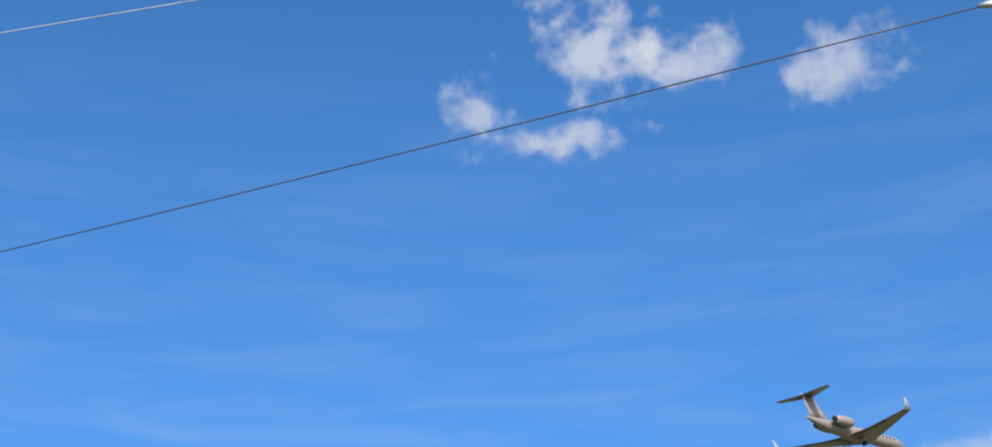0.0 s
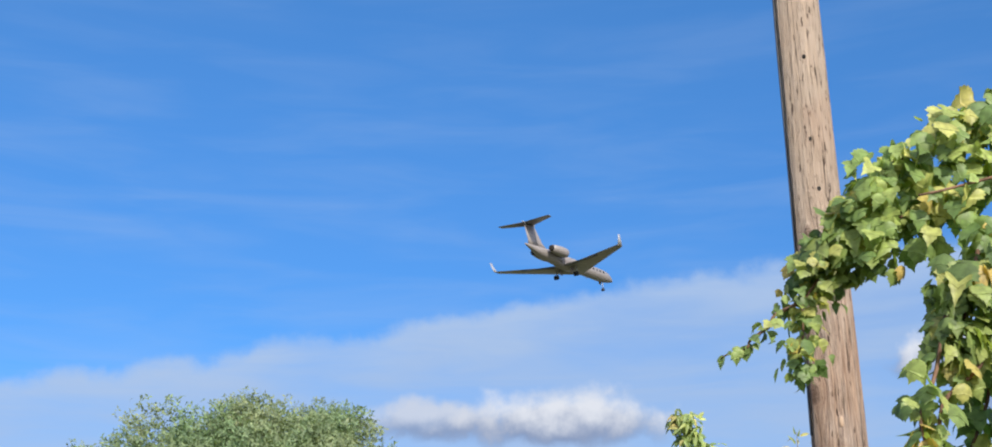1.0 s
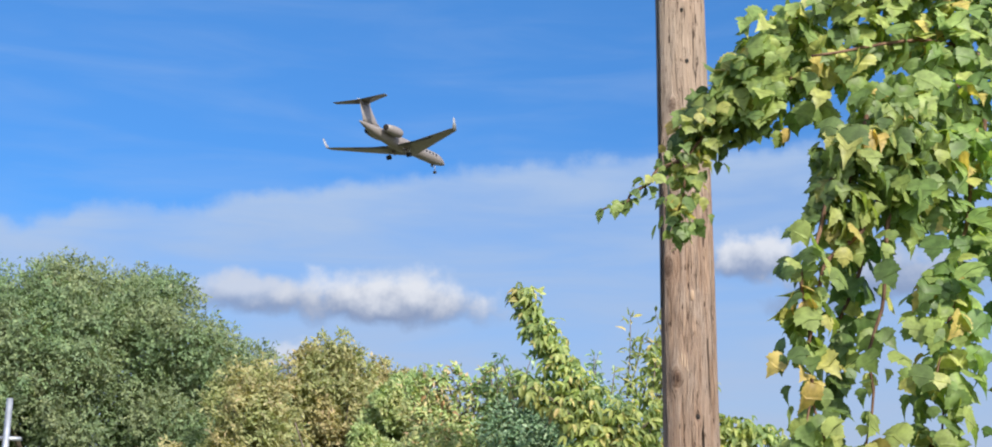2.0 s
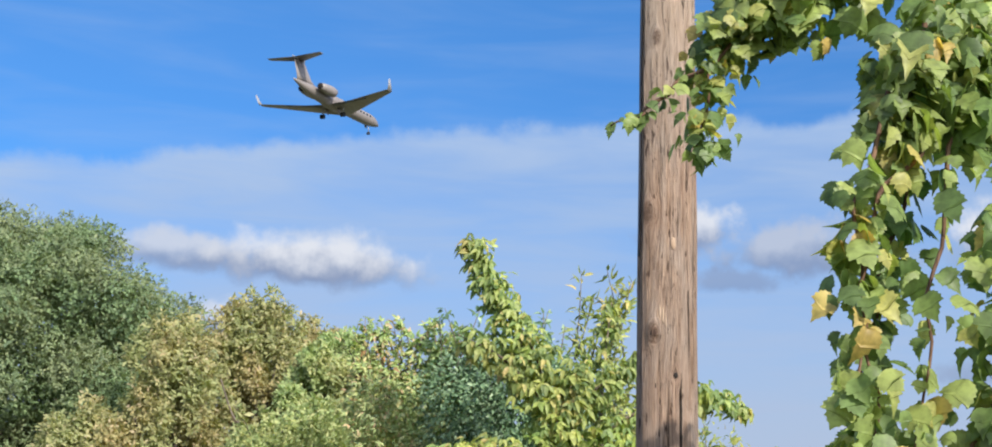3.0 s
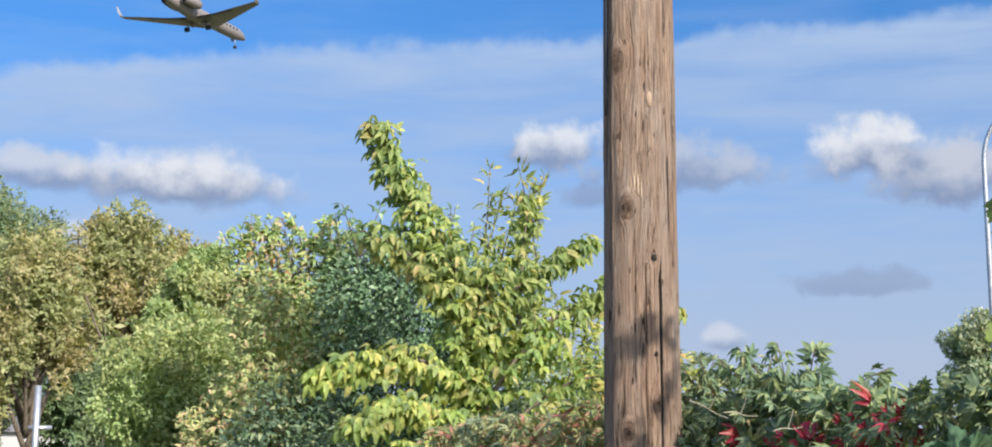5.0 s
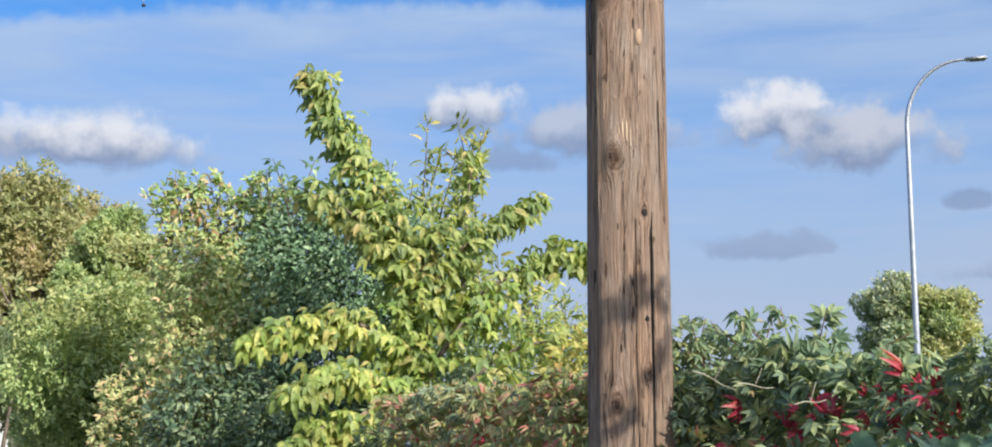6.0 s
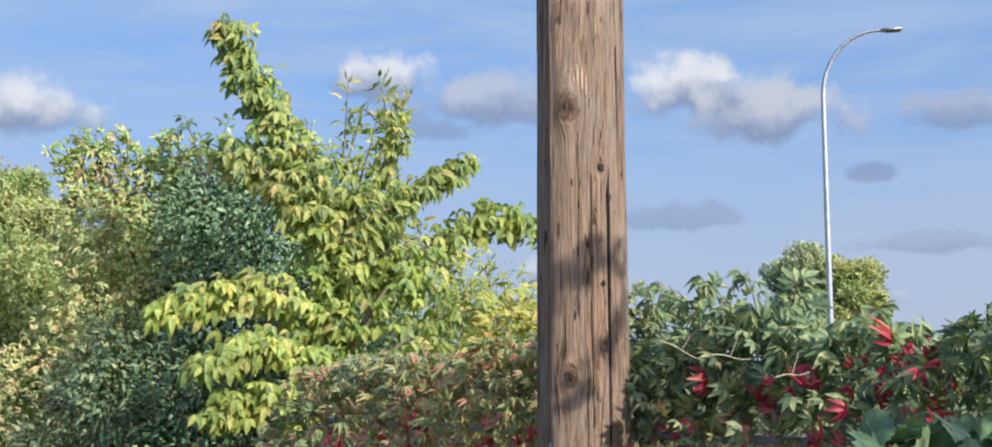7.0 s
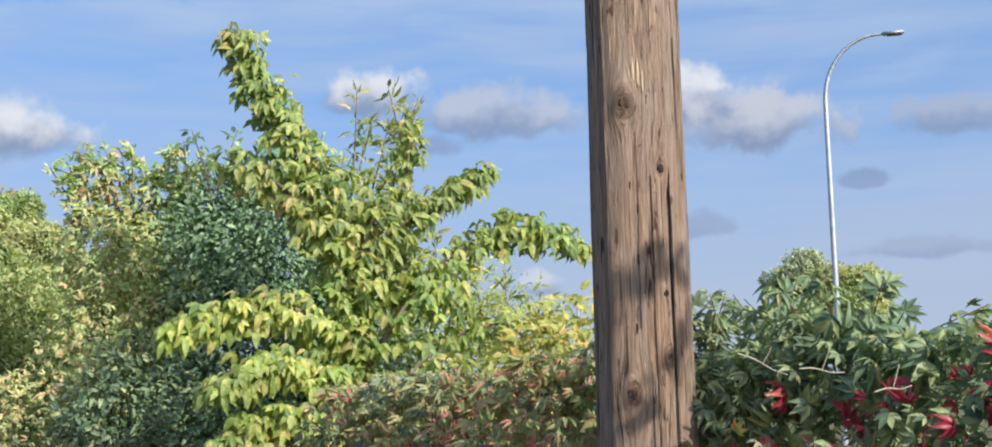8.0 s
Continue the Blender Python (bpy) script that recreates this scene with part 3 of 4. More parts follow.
tree("round_tree", "small round green tree far off beyond the fence", "tree", (44.9, 42.4, 0), 5.2, (44.9, 42.4, 3.3), (2.1, 2.0, 1.9),
     40, 0.6, 6700, FAR_TUFT, 0.184, LIME, group=FAR, trunk=0.18, reach=0.6)


def make_bare_limb():
    """A pale dead limb that hangs out of the tan trees."""
    root = empty("dead_limb", "pale bare crooked limb leaning among tan trees", "branch", (2.25, 41.6, 0))
    pts = curve([(0.2, 0.4, -0.05), (0.5, 0.1, 2.4), (0.78, 0, 4.3), (0.2, 0, 5.0), (-0.25, 0, 6.1)], 6)
    part("limb", tube(pts, taper(len(pts), 0.06, 0.025), 8), BARK, root)
    pts = curve([(0.78, 0, 4.3), (1.2, 0, 4.1), (1.7, 0.1, 4.15)], 5)
    part("twig", tube(pts, taper(len(pts), 0.03, 0.012), 6), BARK, root)


make_bare_limb()


def make_thicket():
    """A belt of far trees that closes the view over the field."""
    root = empty("tree_belt", "hazy belt of far green trees along the horizon", "trees", (0, 0, 0), kind="stuff")
    blobs = []
    for i in range(150):
        a = radians(-60 + 130 * i / 149)
        d = 150 + 60 * RNG.random()
        h = 2.5 + 2.5 * RNG.random()
        blobs.append((math.sin(a) * d, math.cos(a) * d, h * 0.5, 3.5 + RNG.random() * 3, 3, h * 0.75))
    p, d = clumps(blobs, 16000, 0.7)
    p[:, 2] = np.maximum(p[:, 2], 0.2)
    ob = new("crown", leaves_mesh("crown", FAR_TUFT, p, d + unit(16000), d + np.array((0, 0, 0.8)), 0.9 + 0.6 * RNG.random(16000), DARKTREE))
    ob.parent = root


make_thicket()


def make_house(at, turn, size, label):
    root = empty("house", label, "house", at)
    root.rotation_euler = (0, 0, radians(turn))
    w, d, h = size
    part("wall", box((w, d, h), (0, 0, h / 2), 0.03), WHITEWALL, root, smooth=False)
    bm = bmesh.new()
    o = 0.4
    a = [bm.verts.new(v) for v in ((-w / 2 - o, -d / 2 - o, h), (w / 2 + o, -d / 2 - o, h), (w / 2 + o, 0, h + d * 0.3), (-w / 2 - o, 0, h + d * 0.3),
                                   (-w / 2 - o, d / 2 + o, h), (w / 2 + o, d / 2 + o, h))]
    for q in ((0, 1, 2, 3), (3, 2, 5, 4), (0, 3, 4), (1, 5, 2), (0, 4, 5, 1)):
        bm.faces.new([a[i] for i in q])
    part("roof", bm, ROOFING, root, smooth=False)
    for x in (-w * 0.28, w * 0.28):
        win = part("window", box((1.2, 0.1, 1.2), (x, -d / 2 - 0.03, h * 0.55), 0.02), JETBRIGHT, root, smooth=False)
        part("pane", box((0.95, 0.04, 0.95), (x, -d / 2 - 0.1, h * 0.55)), PANE, win, smooth=False)


make_house((0.2, 92, 0), 8, (9, 7, 3.0), "low white house half hidden behind far trees")


def make_street_lamp():
    base = (19.83, 24.83, 0)
    root = empty("street_lamp", "tall galvanised street lamp with a curved arm", "street lamp", base)
    side = Vector((0.762, -0.648, 0))
    part("base_plate", tube([(0, 0, 0), (0, 0, 0.06)], 0.22, 12), STEEL, root)
    pts = [Vector((0, 0, 7.92 * i / 10)) for i in range(11)]
    part("pole", tube(pts, taper(11, 0.076, 0.05), 14, caps=False), STEEL, root)
    arc = [Vector((0, 0, 7.9)) + side * (1.15 * (1 - math.cos(a))) + Vector((0, 0, 1.38 * math.sin(a))) for a in (math.pi / 2 * i / 12 for i in range(13))]
    arc.append(arc[-1] + side * 0.12)
    part("arm", tube(arc, taper(14, 0.0505, 0.03), 14, caps=False), STEEL, root)
    head = box((0.46, 0.17, 0.07), (0, 0, 0), 0.025)
    turn = Matrix.Translation(arc[-1] + side * 0.2 + Vector((0, 0, 0.0))) @ Matrix.Rotation(math.atan2(side.y, side.x), 4, "Z")
    bmesh.ops.transform(head, matrix=turn, verts=head.verts)
    luminaire = part("luminaire", head, STEEL, root, "flat grey lamp head")
    glass = box((0.3, 0.12, 0.02), (0.03, 0, -0.042), 0.006)
    bmesh.ops.transform(glass, matrix=turn, verts=glass.verts)
    part("lens", glass, PANE, luminaire)


make_street_lamp()


def make_thin_pole(at, height, label):
    root = empty("thin_pole", label, "pole", at)
    part("shaft", tube([(0, 0, 0), (0, 0, height)], [0.055, 0.04], 10), STEEL, root)
    part("cap", tube([(0, 0, height), (0, 0, height + 0.06)], [0.05, 0.02], 10), STEEL, root)


make_thin_pole((20.6, 37.1, 0), 4.5, "thin pale metal pole far off behind bushes")


def make_far_post(at, height, label):
    root = empty("utility_post", label, "post", at)
    part("post", tube([(0, 0, 0), (0, 0, height)], [0.1, 0.09], 10), STEEL, root)
    part("crosspiece", box((0.6, 0.1, 0.12), (0.1, 0, height - 1.1), 0.01), STEEL, root)


make_far_post((-5.9, 38.4, 0), 6.2, "pale weathered post before the large dark tree")
make_far_post((0.85, 39.0, 0), 3.4, "thin pale post standing before tan trees")


def make_road_sign(at):
    root = empty("road_sign", "small far road sign with yellow and white panels", "sign", at)
    root.rotation_euler = (0, 0, radians(-44))
    part("post", tube([(0, 0, 0), (0, 0, 3.4)], 0.022, 8), STEEL, root)
    part("panel", box((0.14, 0.03, 0.3), (0, -0.045, 3.1), 0.01), YELLOW, root, "yellow sign panel")
    part("panel", box((0.16, 0.03, 0.4), (0, -0.045, 2.72), 0.01), WHITEWALL, root, "white sign panel")


make_road_sign((29.2, 30.35, 0))


# ---- the pole and its wires ----
POLE = Vector((2.888, 5.857, 0))
LEN = 8.6
FACE = 0.56                                    # turns the marks to the side that faces the field path


def pole_radius(z):
    return 0.157 - 0.0052 * z


def make_pole():
    root = empty("utility_pole", "tall weathered wooden utility pole with checks and knots", "utility pole", POLE)
    sides, steps = 168, 430
    bm = bmesh.new()
    # long drying checks: angle towards the viewer's side, foot, head, depth
    checks = [(-0.93, 1.2, 2.32, 0.016), (-1.32, 0.2, 4.6, 0.004), (-0.45, 2.2, 4.4, 0.006), (-2.5, 0.5, 4.0, 0.008), (-2.3, 4.8, 8.3, 0.008)]
    knots = [(-1.81, 2.52, 0.035, 0.012), (-1.83, 1.66, 0.024, 0.009), (-1.05, 1.76, 0.016, 0.006), (-2.0, 3.1, 0.04, 0.009), (-1.75, 4.0, 0.03, 0.008)]
    prev = None
    for j in range(steps + 1):
        z = LEN * j / steps
        ring = []
        for k in range(sides):
            a = 2 * math.pi * k / sides
            r = pole_radius(z) + (0.0016 if z > 2.72 else 0.0)
            sway = noise.noise(Vector((0, 3.0, z * 0.5))) * 0.05
            r += 0.003 * noise.noise(Vector((math.cos(a) * 2, math.sin(a) * 2, z * 0.7)))
            r += 0.0022 * noise.noise(Vector((math.cos(a + sway) * 9, math.sin(a + sway) * 9, z * 2.2)))
            r += 0.0012 * noise.noise(Vector((math.cos(a + sway) * 30, math.sin(a + sway) * 30, z * 3.5)))
            # a raised ridge, beyond which the shaded side falls away
            edge = (a + 2.80 - 0.05 * noise.noise(Vector((4.0, 0, z * 1.3))) - 0.03 * noise.noise(Vector((7.0, 0, z * 6.0))) + math.pi) % (2 * math.pi) - math.pi
            if 0 <= edge < 0.7:
                r += 0.012 * (1 - edge / 0.7) ** 1.6
            elif -0.5 < edge < 0:
                r += 0.012 * max(0.0, 1 + edge / 0.14) - 0.004 * min(1.0, -edge / 0.14, (0.5 + edge) / 0.3)
            for ca, low, high, deep in checks:
                da = abs((a - ca + FACE - sway + math.pi) % (2 * math.pi) - math.pi)
                if da < 0.045 and low < z < high:
                    r -= deep * (1 - da / 0.045) * min(1, (z - low) * 5, (high - z) * 12)
            for ka, kz, size, rise in knots:
                da = ((a - ka + FACE + math.pi) % (2 * math.pi) - math.pi) * 0.15
                q = (da * da + (z - kz) ** 2 * 0.35) / (size * size)
                if q < 6:
                    r += rise * math.exp(-q)
            ring.append(bm.verts.new((r * math.cos(a), r * math.sin(a), z)))
        if prev:
            for k in range(sides):
                bm.faces.new((prev[k], prev[(k + 1) % sides], ring[(k + 1) % sides], ring[k]))
        prev = ring
    bm.faces.new(prev)
    part("shaft", bm, WOOD, root)

    def on(a, z, out=0.0):
        r = pole_radius(z) + out
        a -= FACE
        return Matrix.Translation((r * math.cos(a), r * math.sin(a), z)) @ Matrix.Rotation(a, 4, "Z") @ Matrix.Rotation(math.pi / 2, 4, "Y")

    def disc(name, a, z, rx, rz, mat, label, out, thick=0.006):
        fresh = bmesh.new()
        bmesh.ops.create_uvsphere(fresh, u_segments=16, v_segments=8, radius=1.0)
        for v in fresh.verts:
            w = 1 + 0.32 * noise.noise(v.co * 1.6 + Vector((a * 5, z * 3, 0)))
            v.co = Vector((v.co.x * rz * w, v.co.y * rx * w, v.co.z * thick))
        bmesh.ops.transform(fresh, matrix=on(a, z, out), verts=fresh.verts)
        part(name, fresh, mat, root, label)

    disc("knot", -1.81, 2.52, 0.019, 0.023, KNOT, "dark round knot", 0.0115, 0.004)
    disc("knot", -1.83, 1.66, 0.013, 0.018, KNOT, "dark round knot", 0.009, 0.0035)
    disc("knot", -1.05, 1.765, 0.006, 0.009, KNOT, "", 0.0042, 0.0024)
    disc("knot", -2.02, 3.11, 0.022, 0.08, KNOT, "long dark knot scar", 0.005, 0.0045)
    disc("knot", -1.95, 2.94, 0.012, 0.04, KNOT, "", 0.001, 0.003)
    disc("knot", -1.75, 4.0, 0.018, 0.03, KNOT, "", 0.0058, 0.003)
    for a, z, s in ((-1.7, 2.605, 0.003), (-1.61, 2.61, 0.0048), (-1.51, 2.605, 0.0045), (-1.42, 2.58, 0.0035), (-1.95, 2.46, 0.0045), (-1.86, 2.455, 0.003)):
        disc("scar", a, z, s, s * 10, SCAR, "pale torn wood", 0.001, 0.003)
    disc("scar", -1.18, 2.95, 0.011, 0.03, SCAR, "pale torn wood", 0.003, 0.003)
    for a, z, s in ((-1.08, 1.95, 0.009), (-1.3, 3.0, 0.008), (-1.35, 3.4, 0.007), (-1.5, 3.22, 0.006), (-1.3, 3.62, 0.007), (-1.28, 4.55, 0.011), (-1.2, 5.06, 0.012),
                    (-1.12, 4.25, 0.012), (-1.6, 2.2, 0.006), (-1.62, 2.05, 0.006), (-1.75, 2.27, 0.006), (-1.1, 2.32, 0.012), (-1.4, 2.08, 0.005), (-0.95, 3.9, 0.008), (-1.7, 1.85, 0.006)):
        if s > 0.0085:
            disc("bolt_hole", a, z, s * 0.9, s * 1.2, HOLE_SHADE, "", 0.0005, 0.0035)
        else:
            disc("splinter", a, z, s * 0.45, s * 2.6, KNOT, "", 0.0005, 0.003)
    def check(a, low, high, width):
        # a drying check: a closed wedge let into the wood, its inner shade painted black
        fresh = bmesh.new()
        rows = 40
        left, right, deep = [], [], []
        for i in range(rows + 1):
            z = low + (high - low) * i / rows
            wob = a - FACE + 0.05 * noise.noise(Vector((a * 3, 0, z * 1.1))) + 0.012 * noise.noise(Vector((a, 5, z * 9)))
            w = width * min(1, 6 * (i / rows) + 0.15, 5 * (1 - i / rows) + 0.05) * (0.8 + 0.5 * noise.noise(Vector((a, 9, z * 6)))) / 0.15
            r = pole_radius(z) + 0.0022
            for rowlist, da, dr in ((left, -w, 0), (right, w, 0), (deep, 0, -0.016)):
                rowlist.append(fresh.verts.new(((r + dr) * math.cos(wob + da), (r + dr) * math.sin(wob + da), z)))
        for i in range(rows):
            fresh.faces.new((left[i], right[i], right[i + 1], left[i + 1]))
            fresh.faces.new((left[i], left[i + 1], deep[i + 1], deep[i]))
            fresh.faces.new((right[i], deep[i], deep[i + 1], right[i + 1]))
        part("drying_check", fresh, HOLE_SHADE, root, "dark open crack along the grain", smooth=False)

    for a, low, high, width in ((-0.93, 1.25, 2.33, 0.0038), (-1.33, 1.5, 2.3, 0.0009), (-1.62, 1.85, 2.5, 0.0008), (-0.62, 2.6, 4.3, 0.0022),
                                (-1.78, 2.7, 3.4, 0.0009), (-1.95, 3.2, 5.6, 0.0014), (-1.45, 1.1, 1.75, 0.0009), (-1.1, 3.3, 4.0, 0.0008),
                                (-1.9, 1.3, 2.1, 0.0008), (-1.5, 4.6, 6.2, 0.001)):
        check(a, low, high, width)
    for a, z, s in ((-2.25, 1.42, 0.02),):
        disc("tag", a, z, s, s * 1.6, STEEL, "small grey metal tag", 0.004, 0.003)
    line = [(math.cos(-3.0) * (pole_radius(z) + 0.012 + 0.012 * abs(noise.noise(Vector((0, 0, z * 0.9))))), math.sin(-3.0) * (pole_radius(z) + 0.012), z) for z in [2.9 + 0.15 * i for i in range(37)]]
    part("ground_cable", tube(line, 0.006, 6), CABLE, root, "thin dark cable down the side")
    for z, name in ((6.45, "insulator"), (7.5, "insulator")):
        part(name, tube([(-0.1, -0.12, z), (-0.2, -0.12, z + 0.005), (-0.26, -0.11, z + 0.01)], [0.016, 0.024, 0.016], 12), STEEL, root)


make_pole()


def wire(label, a, b, sag, radius, mat):
    pts = []
    for i in range(41):
        t = i / 40
        p = Vector(a).lerp(Vector(b), t)
        p.z -= sag * 4 * t * (1 - t)
        pts.append(p)
    ob = finish(tube(pts, radius, 8), "overhead_wire", mat)
    tagged(ob, label, "wire", "overhead wires")


wire("dark overhead wire running to the wooden pole", (2.64, 5.74, 6.45), (-36.0, 13.4, 7.4), 0.42, 0.005, CABLE)
wire("thin pale overhead wire high above the other", (2.64, 5.74, 7.51), (-36.0, 13.4, 13.6), 0.3, 0.0045, PALEWIRE)


# ---- the jet overhead ----
def blade(stations, steps=14):
    """A wing-like panel from stations of (leading edge x, y, z, chord, thickness, side): side 'y' lies flat, 'z' stands upright."""
    bm = bmesh.new()
    rings = []
    for x, y, z, chord, thick, flat in stations:
        ring = []
        for k in range(steps):
            a = 2 * math.pi * k / steps
            u = 0.5 - 0.5 * math.cos(a)
            h = math.sin(a) * thick * (1.15 - 0.75 * u) * 0.6
            ring.append(bm.verts.new((x - chord * u, y + (0 if flat else h), z + (h if flat else 0))))
        rings.append(ring)
    for a, b in zip(rings, rings[1:]):
        for k in range(steps):
            bm.faces.new((a[k], a[(k + 1) % steps], b[(k + 1) % steps], b[k]))
    bm.faces.new(rings[0])
    bm.faces.new(rings[-1])
    return bm


def spine(stations, sides=28):
    return tube([(x, y, z) for x, y, z, r in stations], [r for *_, r in stations], sides)


def make_jet():
    root = empty("business_jet", "grey twin-engine business jet with a high tail and wheels down", "aircraft")
    root.matrix_basis = pose(26.5, 241.5, 79.7, 0.97, -1.43, 50.5)
    body = part("fuselage", spine([(14, 0, -0.3, 0.04), (13.85, 0, -0.28, 0.2), (13.4, 0, -0.22, 0.42), (12.7, 0, -0.14, 0.68), (11.8, 0, -0.05, 0.93), (10.8, 0, 0, 1.1),
                                   (9.5, 0, 0, 1.2), (2, 0, 0, 1.2), (-5.5, 0, 0, 1.2), (-8.5, 0, 0.1, 1.08), (-11, 0, 0.3, 0.82), (-13, 0, 0.52, 0.5), (-14.6, 0, 0.72, 0.2), (-15, 0, 0.78, 0.08)]), JET, root)
    belly = spine([(4.2, 0, -0.75, 0.1), (3.2, 0, -0.72, 0.55), (1, 0, -0.68, 0.72), (-3.5, 0, -0.68, 0.74), (-5.5, 0, -0.6, 0.6), (-7, 0, -0.5, 0.12)])
    for v in belly.verts:
        v.co.y *= 1.5
    part("belly_fairing", belly, JET, root)
    for s, side in ((1, "port"), (-1, "starboard")):
        wing = part("wing", blade([(3.2, s * 0.6, -0.95, 7.4, 0.75, True), (0.9, s * 4.6, -0.72, 5.1, 0.5, True), (-4.2, s * 13.6, -0.12, 1.9, 0.16, True), (-4.5, s * 13.9, -0.08, 1.5, 0.1, True)]), JET, root)
        part("winglet", blade([(-4.4, s * 13.85, -0.1, 1.6, 0.12, False), (-5.2, s * 14.15, 0.7, 1.05, 0.08, False), (-6.0, s * 14.35, 1.7, 0.55, 0.04, False)]), JETBRIGHT, wing, "bright swept winglet")
        part("flap", blade([(-3.3, s * 1.5, -1.14, 1.25, 0.12, True), (-4.0, s * 8.4, -0.66, 0.95, 0.08, True)]), JETDARK, wing, "dark lowered flap")
        part("aileron", blade([(-4.5, s * 8.9, -0.5, 0.65, 0.06, True), (-5.55, s * 12.9, -0.2, 0.5, 0.05, True)]), JET, wing)
        part("tailplane", blade([(-12.4, s * 0.1, 4.7, 3.0, 0.3, True), (-14.3, s * 5.4, 4.82, 1.35, 0.1, True), (-14.6, s * 5.6, 4.83, 1.0, 0.05, True)]), JET, root)
        engine = part("engine", spine([(-4.9, s * 2.05, 0.75, 0.7), (-5.0, s * 2.05, 0.75, 0.8), (-5.6, s * 2.05, 0.75, 0.9), (-7, s * 2.05, 0.75, 0.92), (-8.4, s * 2.05, 0.75, 0.8), (-9.5, s * 2.05, 0.75, 0.6)]), JET, root)
        # solid caps, painted black for the shade inside the engine
        part("intake", spine([(-4.87, s * 2.05, 0.75, 0.64), (-4.92, s * 2.05, 0.75, 0.66)]), HOLE_SHADE, engine, "dark engine intake")
        part("exhaust", spine([(-9.3, s * 2.05, 0.75, 0.57), (-9.7, s * 2.05, 0.75, 0.55), (-9.75, s * 2.05, 0.75, 0.5)]), HOLE_SHADE, engine, "dark engine exhaust")
        part("pylon", box((3.2, 1.2, 0.22), (-7, s * 1.2, 0.62), 0.08), JET, engine)
        gear = part("main_gear", tube([(-1.9, s * 2.2, -0.9), (-2.0, s * 2.2, -2.5)], [0.12, 0.09], 10), JETBRIGHT, root, "bright landing leg")
        for w in (-0.26, 0.26):
            part("wheel", tube([(-2.0, s * 2.2 + w - 0.14, -2.5), (-2.0, s * 2.2 + w - 0.1, -2.5), (-2.0, s * 2.2 + w + 0.1, -2.5), (-2.0, s * 2.2 + w + 0.14, -2.5)], [0.34, 0.44, 0.44, 0.34], 20), RUBBER, gear, "black tyre")
        part("gear_door", box((1.3, 0.05, 0.9), (-1.9, s * 1.3, -1.65), 0.02), JET, gear)
        for i in range(6):
            x = 3.4 + i * 1.15
            fresh = bmesh.new()
            bmesh.ops.create_uvsphere(fresh, u_segments=14, v_segments=8, radius=1.0, matrix=Matrix.Translation((x, s * 1.17, 0.3)) @ Matrix.Diagonal((0.32, 0.04, 0.24, 1)))
            part("cabin_window", fresh, PANE, body, "dark oval cabin window")
        fresh = bmesh.new()
        bmesh.ops.create_uvsphere(fresh, u_segments=14, v_segments=8, radius=1.0, matrix=Matrix.Translation((11.7, s * 0.6, 0.55)) @ Matrix.Rotation(s * -0.5, 4, "Z") @ Matrix.Diagonal((0.5, 0.1, 0.2, 1)))
        part("windscreen", fresh, PANE, body, "dark cockpit window")
    part("fin", blade([(-7.6, 0, 0.9, 6.4, 0.5, False), (-9.4, 0, 1.8, 4.7, 0.45, False), (-12.2, 0, 4.7, 3.1, 0.32, False)]), JET, root)
    part("tail_bullet", spine([(-11.7, 0, 4.72, 0.05), (-12.3, 0, 4.72, 0.22), (-14.8, 0, 4.74, 0.2), (-15.9, 0, 4.76, 0.04)], 14), JETBRIGHT, root, "bright fairing on the tail")
    nose = part("nose_gear", tube([(10.5, 0, -0.9), (10.6, 0, -2.5)], [0.09, 0.07], 10), JETBRIGHT, root, "bright landing leg")
    for w in (-0.18, 0.18):
        part("wheel", tube([(10.6, w - 0.1, -2.6), (10.6, w - 0.07, -2.6), (10.6, w + 0.07, -2.6), (10.6, w + 0.1, -2.6)], [0.2, 0.28, 0.28, 0.2], 18), RUBBER, nose, "black tyre")
    part("gear_door", box((0.9, 0.04, 0.6), (10.1, 0.35, -1.3), 0.02), JET, nose)
    part("antenna", blade([(5.2, 0, -1.15, 0.35, 0.05, False), (5.0, 0, -1.6, 0.2, 0.03, False)]), JETBRIGHT, root)


make_jet()


# ---- bushes beyond the fence ----
def along(line, count, spread, steps=10):
    """Places scattered round a smooth line, denser to its middle, with the line's way there."""
    pts = np.array([tuple(p) for p in curve(line, steps)])
    pos = RNG.random(count) * (len(pts) - 1.001)
    i = pos.astype(int)
    f = (pos - i)[:, None]
    p = pts[i] * (1 - f) + pts[i + 1] * f
    w = pts[i + 1] - pts[i]
    w /= np.linalg.norm(w, axis=1, keepdims=True) + 1e-9
    d = unit(count)
    s = np.interp(pos / (len(pts) - 1), [0, 0.3, 0.85, 1], [spread, spread, spread * 0.8, spread * 0.35])
    return p + d * (s * RNG.random(count) ** 0.7)[:, None], d, w


